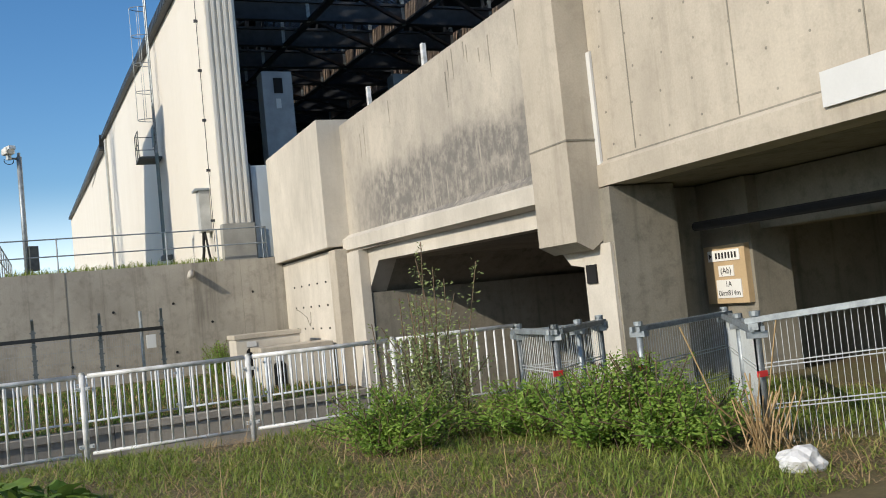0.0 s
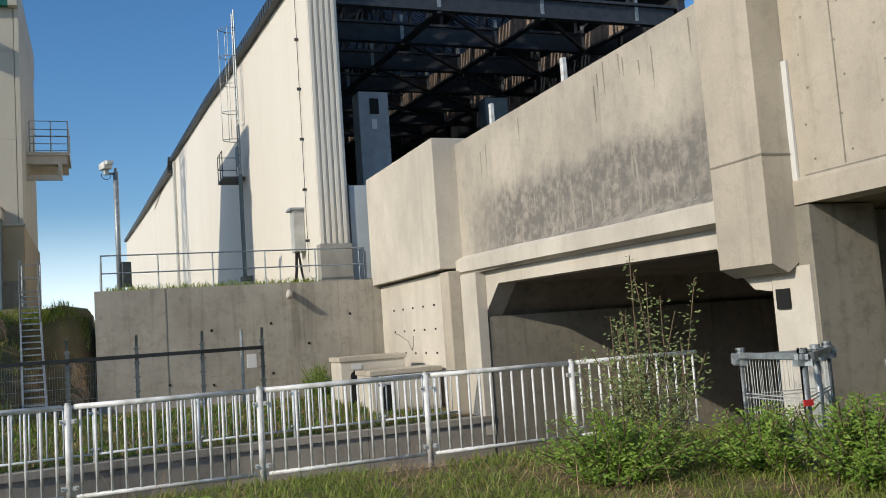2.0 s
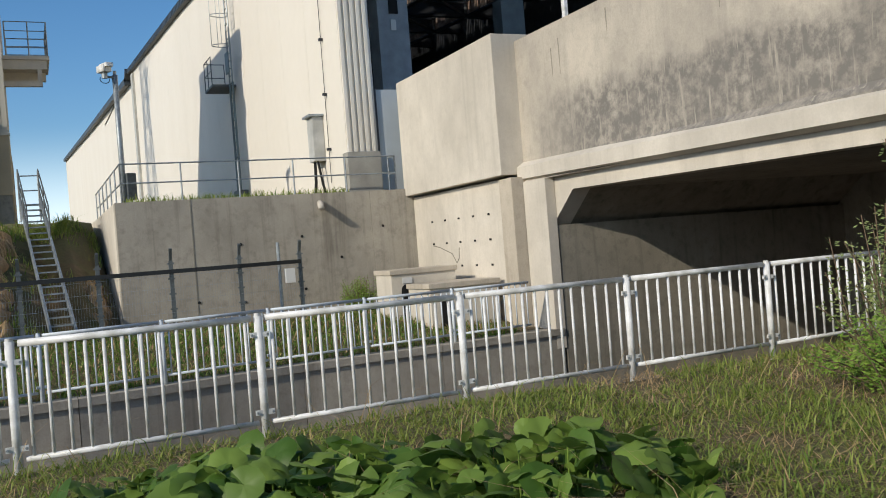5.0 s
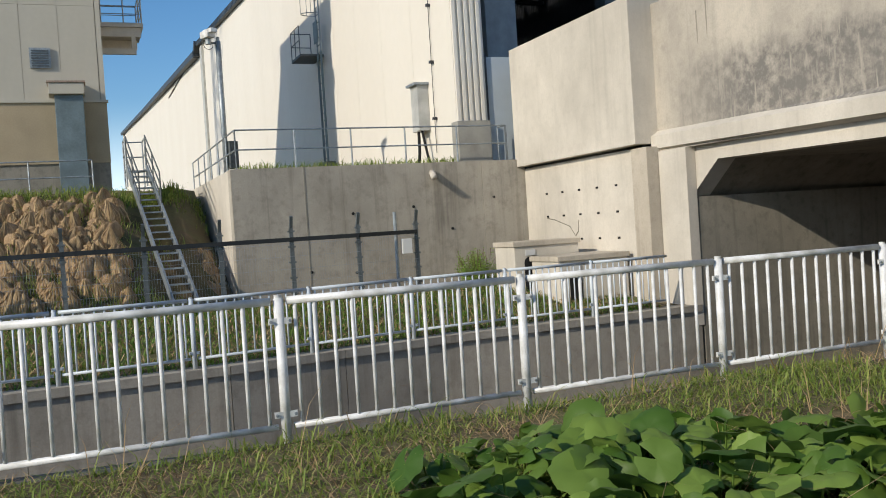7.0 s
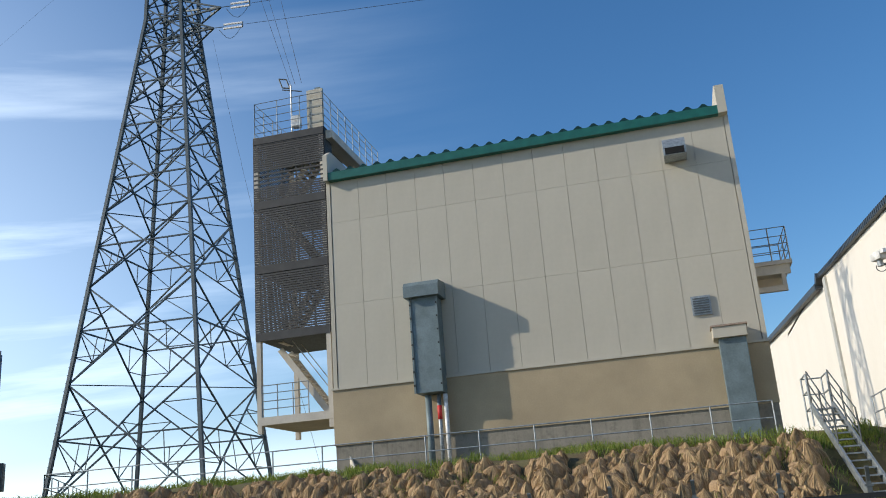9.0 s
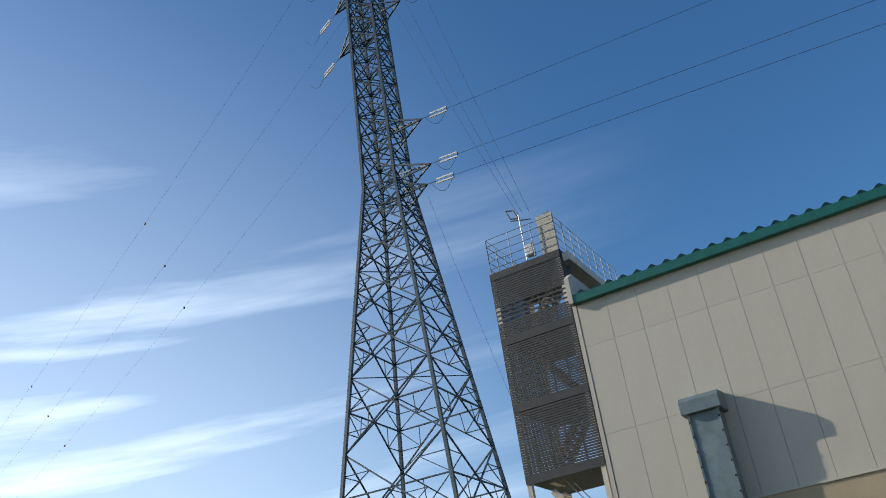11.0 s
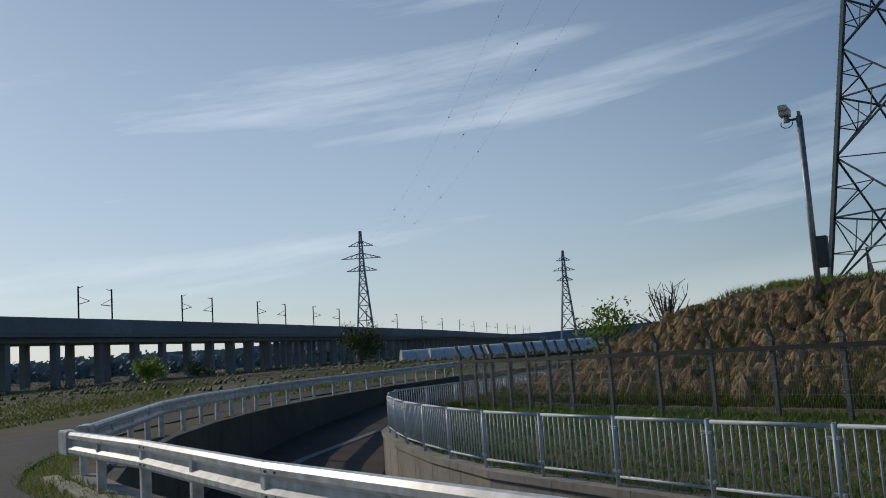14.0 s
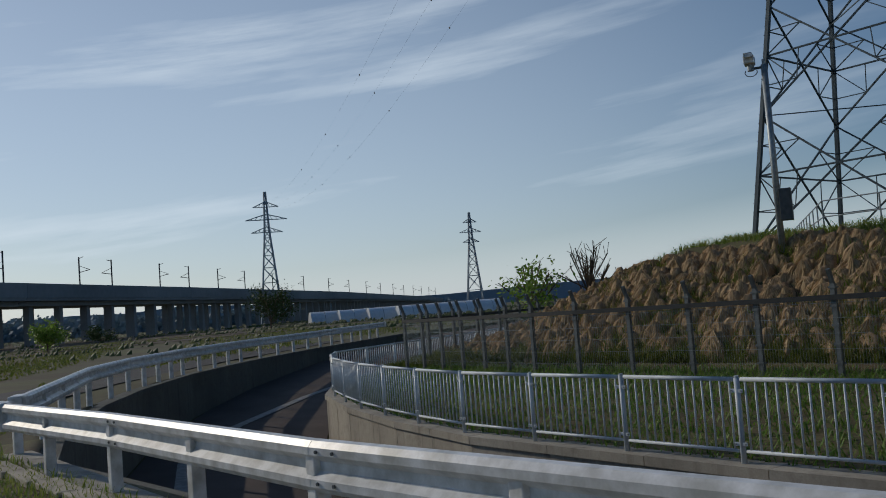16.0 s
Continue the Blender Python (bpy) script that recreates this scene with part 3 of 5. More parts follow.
    for a, b in ((28.8, 30.0), (30.0, 54), (54, 82), (82, 110)):
        for lo, hi in (bays if a == 30.0 else [(5.2, 12.5), (12.5, 20)]):
            vs = [(lo, a, roof_z(lo, a)), (lo, b, roof_z(lo, b)), (hi, b, roof_z(hi, b)), (hi, a, roof_z(hi, a))]
            roof.add(vs + [(x, y, z + 0.25) for x, y, z in vs], [(0, 1, 2, 3), (7, 6, 5, 4), (0, 4, 5, 1), (2, 6, 7, 3), (0, 3, 7, 4), (1, 5, 6, 2)])
    part("roof", roof, DARKROOF, s)
    for lo, hi in zip((7.2, 10.3, 12.8, 15.6), (9.6, 12.2, 15.0, 17.6)):
        for a in range(30, 54, 4):
            g = Geo()
            for j in range(13):
                y = a + 0.15 + j * 0.3
                g.beam((lo, y, roof_z(lo, y) + 0.05), (hi, y, roof_z(hi, y) + 0.05), 0.2, 0.05)
            g.beam((lo, a + 0.02, roof_z(lo, a) + 0.1), (hi, a + 0.02, roof_z(hi, a) + 0.1), 0.3, 0.2)
            part("roof_slats", g, SKYLIGHT, s, "open blue grey roof slats")
    def beam_z(y):
        return 13.05 + 0.05 * (y - 30.4)

    for i in range(9):
        y = 29.2 + i * 4.0
        z = beam_z(y)
        part("cross_beam", Geo().beam((5.4, y, z), (19.6, y, z), 0.3, 0.12).beam((5.4, y, z + 0.35), (19.6, y, z + 0.35), 0.06, 0.6).beam((5.4, y, z + 0.7), (19.6, y, z + 0.7), 0.3, 0.1), STEEL, s)
        for k in range(6):
            x = 6.6 + k * 2.2
            part("strut", Geo().beam((x, y, z + 0.7), (x, y, roof_z(x, y)), 0.12, 0.12), STEEL, s)
            part("brace", Geo().beam((x, y, z + 0.7), (x + 1.1, y, roof_z(x + 1.1, y) - 0.1), 0.09, 0.09), STEEL, s)
    for x in (10.0, 14.0, 18.0):
        for i in range(8):
            a = 29.35 + i * 4.0
            g = Geo().beam((x, a, beam_z(a) + 0.02), (x, a + 3.7, beam_z(a + 3.7) + 0.02), 0.3, 0.08)
            part("girder_flange", g, STEEL, s)
            if x > 12:
                g = Geo()
                for j in range(8):
                    y = a + 0.1 + j * 0.46
                    g.beam((x, y + 0.02, beam_z(y) + 0.4), (x, y + 0.42, beam_z(y + 0.42) + 0.4), 0.06 + 0.03 * (j % 2), 0.66)
                part("board_girder", g, TIMBER, s, "brown board faced girder")
            part("gusset", Geo().beam((x - 0.1, a - 0.15, beam_z(a) - 0.1), (x - 0.1, a - 0.15, beam_z(a) + 1.1), 0.1, 0.14), GALV, s)
    for i in range(8):
        y = 29.2 + i * 4.0
        part("wind_brace", Geo().beam((10.0, y, beam_z(y) + 0.05), (14.0, y + 4, beam_z(y) + 0.2), 0.12, 0.12).beam((14.0, y, beam_z(y) + 0.05), (18.0, y + 4, beam_z(y) + 0.2), 0.12, 0.12), STEEL, s)
    return s


shed()
cab = thing("control_cabinet", "pale grey steel cabinet inside the shed mouth", "cabinet")
part("cabinet_body", Geo().box(7.34, 31, 3.7, 8.42, 31.8, 10.54), mat("cabinet grey", (0.3, 0.32, 0.34), 0.5), cab)
part("window", Geo().box(7.74, 30.97, 9.75, 8.06, 30.995, 10.3), BLACK, cab)
part("notice", Geo().box(7.78, 30.97, 9.2, 7.96, 30.995, 9.55), PALE, cab)
cab2 = thing("control_cabinet", "dark grey steel cabinet inside the shed mouth", "cabinet")
part("cabinet_body", Geo().box(13.12, 33, 3.7, 14.1, 33.7, 11.05), mat("dark cabinet grey", (0.12, 0.15, 0.17), 0.5), cab2, bevel=0.02)
for xx, yy in ((7.3, 20.0), (7.3, 16.5)):
    m = thing("marker_post", "small white marker post on the parapet", "marker", (xx, yy, 6.62), "parapet markers")
    part("post", Geo().box(-0.04, -0.06, 0, 0.04, 0.06, 0.55), WHITE, m)
    part("stay", Geo().beam((0, 0.1, 0), (0, 0.02, 0.45), 0.012), GALV, m)


# caged ladder on the shed
lad = thing("caged_ladder", "galvanised ladder with a small platform on the shed wall", "ladder")
for y in (43.9, 44.45):
    part("stile", Geo().beam((4.85, y, 5.0), (4.85, y, 9.7), 0.05), DUCT, lad)
    part("stile", Geo().beam((4.85, y, 9.7), (4.85, y, 17.4), 0.035), GALV, lad)
for k in range(38):
    part("rung", Geo().beam((4.85, 43.9, 5.2 + k * 0.32), (4.85, 44.45, 5.2 + k * 0.32), 0.02), GALV_DARK, lad)
part("platform", Geo().box(4.1, 44.5, 9.6, 5.12, 46.2, 9.7), GALV_DARK, lad, bevel=0.01)
pr = Geo()
for x, y in ((4.12, 44.6), (4.12, 45.4), (4.12, 46.15), (5.0, 46.15)):
    pr.beam((x, y, 9.7), (x, y, 10.9), 0.02)
for z in (10.3, 10.9):
    pr.path([(4.12, 44.6, z), (4.12, 46.15, z), (5.0, 46.15, z)], 0.02)
part("platform_rail", pr, GALV_DARK, lad)
part("ladder_foot", Geo().box(4.7, 43.7, 4.85, 5.12, 44.65, 5.05), GALV_DARK, lad)
part("gate_panel", Geo().box(4.72, 43.85, 10.1, 4.76, 44.5, 11.0), DUCT, lad)
for z in (11.3, 12.6, 13.9, 15.2, 16.5):
    hoop = [(4.85 - 0.7 * math.sin(a), 44.17 - 0.36 * math.cos(a), z) for a in np.linspace(0, math.pi, 9)]
    part("hoop", Geo().path(hoop, 0.018), GALV, lad)
for a in (0.5, 1.57, 2.6):
    x, y = 4.85 - 0.7 * math.sin(a), 44.17 - 0.36 * math.cos(a)
    part("cage_bar", Geo().beam((x, y, 11.3), (x, y, 16.5), 0.012), GALV, lad)

lad.location.y = -1.9

eb = thing("electrical_box", "grey electrical cabinet on the shed wall", "cabinet")
part("box", Geo().box(4.78, 30.8, 4.95, 5.14, 31.4, 6.35), mat("box grey", (0.5, 0.5, 0.47), 0.5), eb, bevel=0.015)
part("hood", Geo().box(4.66, 30.72, 6.35, 5.14, 31.48, 6.42), GALV, eb)
part("conduit", Geo().path([(4.9, 31.2, 4.95), (4.85, 31.1, 4.3), (4.75, 31.0, 3.7)], 0.05, 8).path([(4.9, 30.9, 4.95), (4.95, 30.7, 4.2), (5.0, 30.5, 3.7)], 0.04, 8), BLACK, eb)


# terrace and its retaining wall
def terrace():
    t = thing("wall_terrace", "tall concrete retaining wall with drain holes below the shed", "retaining wall", kind="structure")
    part("front_wall", Geo().box(-1.5, 27.77, -0.3, 5.38, 28.2, 3.72), CONC_ROAD, t)
    part("return_wall", Geo().box(-1.5, 28.2, -0.3, -1.1, 37.5, 3.72), CONC_LIGHT, t)
    part("corner_wall", Geo().box(5.38, 27.75, -0.3, 6.715, 28.14, 3.72), CONC_ROAD, t)
    part("fill", Geo().box(-1.1, 28.2, -0.3, 5.14, 90, 3.66), SOIL, t)
    j = Geo()
    for x in (0.35, 5.37):
        j.box(x, 27.758, 0.2, x + 0.025, 27.775, 3.72)
    part("expansion_joint", j, CONC_DARK, t)
    h = Geo()
    for x, z in ((1.6, 2.45), (3.3, 2.55), (1.6, 0.9), (3.3, 1.1), (0.4, 1.0), (5.7, 2.7), (5.7, 1.2), (4.4, 1.9)):
        h.beam((x, 27.75, z), (x, 27.78, z), 0.04, None, 8)
    part("drain_hole", h, BLACK, t)
    part("outlet", Geo().beam((3.9, 27.76, 3.45), (3.8, 27.4, 3.3), 0.09, None, 10), CONC_LIGHT, t, smooth=True)
    return t


terrace()


def pipe_railing(name, label, pts, height=1.0, spacing=1.6, mids=1, r=0.024):
    rail = thing(name, label, "railing")
    acc = 0
    for a, b in zip(pts, pts[1:]):
        a, b = Vector(a), Vector(b)
        n = max(1, round((b - a).length / spacing))
        for i in range(n + 1):
            p = a.lerp(b, i / n)
            part("post", Geo().beam(p, p + Vector((0, 0, height)), r, None, 6), GALV, rail)
        for k in range(mids + 1):
            dz = Vector((0, 0, height * (k + 1) / (mids + 1)))
            part("rail", Geo().beam(a + dz, b + dz, r * 0.9, None, 6), GALV, rail)
    return rail


pipe_railing("terrace_railing", "galvanised pipe railing along the terrace edge", [(-1.3, 37, 3.72), (-1.3, 27.98, 3.72), (6.3, 27.98, 3.72), (6.3, 28.5, 3.72)])
pipe_railing("bank_railing", "galvanised pipe railing along the top of the bank", [(-28.5, 33.2, 3.55), (-4.6, 33.2, 3.62)], 0.95, 1.65)
pipe_railing("bank_railing", "galvanised pipe railing along the top of the bank", [(-46, 60, 4.4), (-28.5, 33.2, 3.55)], 0.95, 3)


def stairs():
    s = thing("bank_stairs", "steep galvanised steel stairs with handrail up the bank", "stairs")
    a, b = Vector((-2.95, 26.0, 0.55)), Vector((-3.42, 32.3, 4.2))
    side = Vector((0.27, 0.02, 0))
    for sgn in (-1, 1):
        part("stringer", Geo().beam(a + side * sgn, b + side * sgn, 0.05, 0.22), GALV, s)
    for i in range(20):
        p = a.lerp(b, (i + 0.5) / 20)
        part("tread", Geo().beam(p - side, p + side, 0.22, 0.035), GALV, s)
    for sgn in (-1, 1):
        o, up, low = side * sgn, Vector((0, 0, 0.95)), a.lerp(b, 0.66)
        for f in (1.0, 0.66, 0.33):
            part("handrail", Geo().beam(low + o + up * f, b + o + up * f, 0.02, None, 6), GALV_DARK, s)
        for i in range(3):
            p = low.lerp(b, i / 2) + o
            part("baluster", Geo().beam(p, p + up, 0.022, None, 6), GALV_DARK, s)
    corners = ((-3.7, 32.5), (-3.7, 33.6), (-3.15, 33.6), (-3.15, 32.5))
    for x, y in corners:
        part("landing_post", Geo().beam((x, y, 3.7), (x, y, 5.1), 0.025, None, 6), GALV, s)
    for z in (4.2, 4.65, 5.1):
        part("landing_rail", Geo().path([(x, y, z) for x, y in corners], 0.022), GALV, s)
    return s


stairs()


# camera poles
def camera_pole(at, height, yaw, label):
    p = thing("camera_pole", label, "pole", at, "camera poles")
    p.rotation_euler = (0, 0, yaw)
    part("shaft", Geo().beam((0, 0, -0.3), (0, 0, height), 0.085, None, 12), GALV, p, smooth=True)
    part("collar", Geo().beam((0, 0, height), (0, 0, height + 0.14), 0.05, None, 10), GALV, p)
    part("arm", Geo().box(-0.32, -0.03, height - 0.1, 0.06, 0.03, height - 0.04), GALV_DARK, p)
    part("camera_body", Geo().box(-0.5, -0.26, height + 0.05, -0.22, 0.2, height + 0.27), WHITE, p, "white camera housing", bevel=0.03)
    part("tilt_head", Geo().beam((-0.34, 0, height - 0.12), (-0.34, 0, height + 0.06), 0.09, None, 10), GALV, p)
    part("lens_hood", Geo().box(-0.47, -0.42, height + 0.18, -0.25, 0.05, height + 0.3), WHITE, p)
    part("cable_loop", Geo().path([(-0.34 + 0.16 * math.cos(a), 0, height - 0.16 + 0.12 * math.sin(a)) for a in np.linspace(2.6, 6.6, 8)], 0.012, 5), BLACK, p)
    part("junction_box", Geo().box(0.05, -0.18, 0.55, 0.36, 0.18, 1.4), GALV_DARK, p, bevel=0.02)
    return p


camera_pole((-27.9, 30.0, 3.3), 4.8, 0.5, "grey pole with a white camera on the grassy bank")
camera_pole((-0.7, 33.5, 3.66), 4.5, 0.4, "grey pole with a white camera on the terrace")


# concrete boxes by the abutment
def chamber(x0, y0, x1, y1, z0, z1, label):
    c = thing("concrete_chamber", label, "concrete box")
    part("body", Geo().box(x0, y0, z0, x1, y1, z1 - 0.12), CONC_LIGHT, c, bevel=0.015)
    part("lid", Geo().box(x0 - 0.04, y0 - 0.04, z1 - 0.12, x1 + 0.04, y1 + 0.04, z1), CONC, c, bevel=0.012)
    xa = x0 + 0.25
    arch = [(xa, z0 + 0.05)] + [(xa + 0.16 - 0.16 * math.cos(a), z1 - 0.5 + 0.14 * math.sin(a)) for a in np.linspace(0, math.pi, 7)] + [(xa + 0.32, z0 + 0.05)]
    part("opening", Geo().prism(arch, 1, y0 - 0.012, y0 + 0.02), BLACK, c, "dark arched opening")
    part("white_plate", Geo().box(x0 + 0.28, y0 - 0.02, z1 - 0.34, x0 + 0.54, y0 - 0.004, z1 - 0.2), PALE, c)
    return c


chamber(4.36, 24.0, 6.1, 25.05, 0.05, 1.48, "tall pale concrete chamber beside the abutment")
chamber(4.75, 22.6, 6.55, 23.9, -0.05, 1.12, "lower pale concrete chamber beside the abutment")


# ---- fences ----
def rail_panel(length, name="railing_panel", material=WHITE, label="white painted steel railing panel with upright bars", bars=13):
    p = thing(name, label, "railing")
    for z, r in ((1.03, 0.03), (0.1, 0.024)):
        part("rail", Geo().beam((0.06, 0, z), (length - 0.06, 0, z), r, None, 8), material, p, smooth=True)
    bar = Geo().beam((0, 0, 0.1), (0, 0, 1.02), 0.0155, None, 7).mesh("bar", material, True)
    for i in range(bars):
        o = part("bar", bar, material, p)
        o.location.x = 0.12 + (length - 0.24) * i / (bars - 1)
    part("post", Geo().beam((0, 0, -0.12), (0, 0, 1.05), 0.038, None, 14), material, p, smooth=True)
    part("post_cap", Geo().beam((0, 0, 1.05), (0, 0, 1.075), 0.03, None, 14), material, p)
    for z in (0.17, 0.86):
        part("bracket", Geo().box(-0.085, -0.03, z, 0.085, -0.012, z + 0.045), material, p)
        for x in (-0.07, 0.07):
            part("bracket_bolt", Geo().beam((x, -0.045, z + 0.022), (x, -0.03, z + 0.022), 0.012, None, 6), GALV, p)
    return p


near = rail_panel(2.0)
near["group"] = "near railing"
near.matrix_basis = pose(4.245, 11.62, 0.42, 0, 0, 0)
for k in range(6):
    copy_thing(near, pose(2.245 - 2 * k, 11.62, 0.42))
stub = rail_panel(0.68, bars=5, label="short white railing panel at the railing's end")
stub.matrix_basis = pose(-8.435, 11.62, 0.42)
part("post", Geo().box(0.645, -0.035, -0.1, 0.715, 0.035, 1.07), WHITE, stub)
far = rail_panel(2.0, material=mat("pale blue grey painted steel", (0.6, 0.66, 0.7), 0.4, scale=6, var=0.12, bump=0.02), label="pale painted railing panel above the sunken road")
far["group"] = "far railing"
FF = [(6.4, 20.85)]
while FF[-1][0] > -39.5:
    x, y = FF[-1]
    d = (lerp(INNER, x - 1) + 0.15 - (lerp(INNER, x) + 0.15))
    n = math.hypot(1, d)
    FF.append((x - 2.0 / n, lerp(INNER, x - 2.0 / n) + 0.15))
FF += [(FF[-1][0] - 0.9 * (i + 1), FF[-1][1] + 1.78 * (i + 1)) for i in range(12)]
for n, ((x0, y0), (x1, y1)) in enumerate(zip(FF, FF[1:])):
    m = pose(x1, y1, 0.0, 0, 0, math.degrees(math.atan2(y0 - y1, x0 - x1)))
    if n == 0:
        far.matrix_basis = m
    else:
        copy_thing(far, m)


BLACK_STEEL = mat("dark painted steel", (0.03, 0.034, 0.036), 0.6, 0.1, scale=4, var=0.2, bump=0)
POST_STEEL = mat("weathered post steel", (0.14, 0.16, 0.165), 0.55, 0.2, scale=5, var=0.3)


def security_fence():
    """Posts with cranked tops, a heavy rail and wires."""
    line = [(2.9, 26.3), (2.0, 25.85), (-8, 25.3), (-20, 24.75), (-31, 24.2), (-39, 25.2)]
    pts = []
    x = 2.75
    while x > -39:
        pts.append((x, float(np.interp(x, [p[0] for p in line[::-1]], [p[1] for p in line[::-1]]))))
        x -= 1.64 if x > -31 else 1.2
    pts += [(-39.4 - 0.5 * i, 26.5 + 1.5 * i) for i in range(9)]
    f = thing("security_fence", "dull galvanised fence of posts, one heavy rail and wires", "fence")
    post = Geo().box(-0.045, -0.045, 0, 0.045, 0.045, 1.78).beam((0, 0, 1.76), (0.0, -0.12, 2.06), 0.07, 0.07)
    for k in range(5):
        post.box(-0.075, -0.06, 0.25 + k * 0.36, 0.075, 0.06, 0.29 + k * 0.36)
    me = post.mesh("post", POST_STEEL)
    for x, y in pts:
        o = part("post", me, GALV_DARK, f)
        o.location = (x, y, 0.36)
    for (xa, ya), (xb, yb) in zip(pts, pts[1:]):
        part("rail", Geo().beam((xa, ya - 0.06, 1.88), (xb, yb - 0.06, 1.88), 0.06, 0.1), BLACK_STEEL, f, "heavy dark rail")
        w = Geo()
        for k in range(5):
            w.beam((xa, ya - 0.05, 0.62 + 0.29 * k), (xb, yb - 0.05, 0.62 + 0.29 * k), 0.0035, None, 3)
        for i in range(1, 28):
            xx, yy = xa + (xb - xa) * i / 28, ya + (yb - ya) * i / 28
            w.beam((xx, yy - 0.05, 0.5), (xx, yy - 0.05, 1.85), 0.0022, None, 3)
        tagged(part("wire_panel", w, GALV, f), kind="stuff")
    g = Geo().box(2.3, 26.0, 1.35, 2.55, 26.12, 1.72)
    part("meter_box", g, PALE, f, "small white box", bevel=0.01)
    part("gate_post", Geo().beam((2.2, 26.2, 0.3), (2.2, 26.2, 2.4), 0.045, None, 8), GALV, f)
    return f


security_fence()


def guardrail(pts, label, spacing=2.0, zoff=0.8, side=-1):
    """A W-beam on posts along points whose z is the ground."""
    g = thing("guardrail", label, "guardrail")
    prof = [(-0.0, 0.175), (0.05, 0.17), (0.085, 0.13), (0.085, 0.08), (0.02, 0.03), (0.02, -0.03), (0.085, -0.08), (0.085, -0.13), (0.05, -0.17), (0.0, -0.175)]
    prof = prof + [(o - 0.006, z) for o, z in prof[::-1]]
    segs = []
    for a, b in zip(pts, pts[1:]):
        a, b = Vector(a), Vector(b)
        n = max(1, round((b - a).length / 4.0))
        segs += [(a.lerp(b, i / n), a.lerp(b, (i + 1) / n)) for i in range(n)]
    for a, b in segs:
        d = (b - a).normalized()
        s = Vector((d.y, -d.x, 0)).normalized() * side
        geo = Geo()
        k = len(prof)
        vs = [p + s * o + Vector((0, 0, zoff - 0.175 + z)) for p in (a - d * 0.03, b + d * 0.03) for o, z in prof]
        geo.add(vs, [(i, (i + 1) % k, k + (i + 1) % k, k + i) for i in range(k)] + [tuple(range(k))[::-1], tuple(range(k, 2 * k))])
        part("beam", geo, WHITE, g)
        for dz in (-0.08, 0.08):
            bolt = Geo()
            for j in (0.12, 0.3):
                for zz in (dz,):
                    p = b - d * j + s * (0.088 if side < 0 else 0.02) + Vector((0, 0, zoff - 0.175 + zz * 1.3))
                    bolt.beam(p, p + s * 0.012, 0.013, None, 6)
            part("bolt", bolt, GALV_DARK, g)
        m = max(1, round((b - a).length / spacing))
        for i in range(m):
            p = a.lerp(b, i / m)
            part("post", Geo().box(p.x - 0.06, p.y - 0.06, p.z - 0.35, p.x + 0.06, p.y + 0.06, p.z + zoff - 0.08), WHITE, g, bevel=0.012)
    e = segs[-1][1]
    for p, d in ((segs[0][0], segs[0][1] - segs[0][0]), (segs[-1][1], segs[-1][0] - segs[-1][1])):
        d = d.normalized()
        s = Vector((d.y, -d.x, 0))
        mid = Vector((0, 0, zoff - 0.175))
        part("end_sleeve", Geo().beam(p - d * 0.1 + mid, p + d * 0.42 + mid, 0.2, 0.37), WHITE, g, bevel=0.03)
    part("end_cap", Geo().beam(e + Vector((0, 0, zoff - 0.35)), e + Vector((0, 0, zoff)), 0.1, None, 12), WHITE, g)
    return g


guardrail([(-8.6, 11.45, 0.62), (-14.0, 11.95, 0.65), (-16.0, 11.75, 0.65), (-19.7, 11.35, 0.65), (-23.7, 11.2, 0.65), (-27.5, 10.84, 0.65)], "white painted double ridged guardrail beside the path")
orail = [(-28.2, 11.2, 0.66), (-36, 14.3, 0.7), (-40, 16.45, 0.7), (-45, 19.9, 0.7), (-50, 24.3, 0.7), (-56, 30.7, 0.7), (-66, 42, 0.75)]
guardrail(orail, "white painted guardrail following the curve of the sunken road", 2.0, side=1)


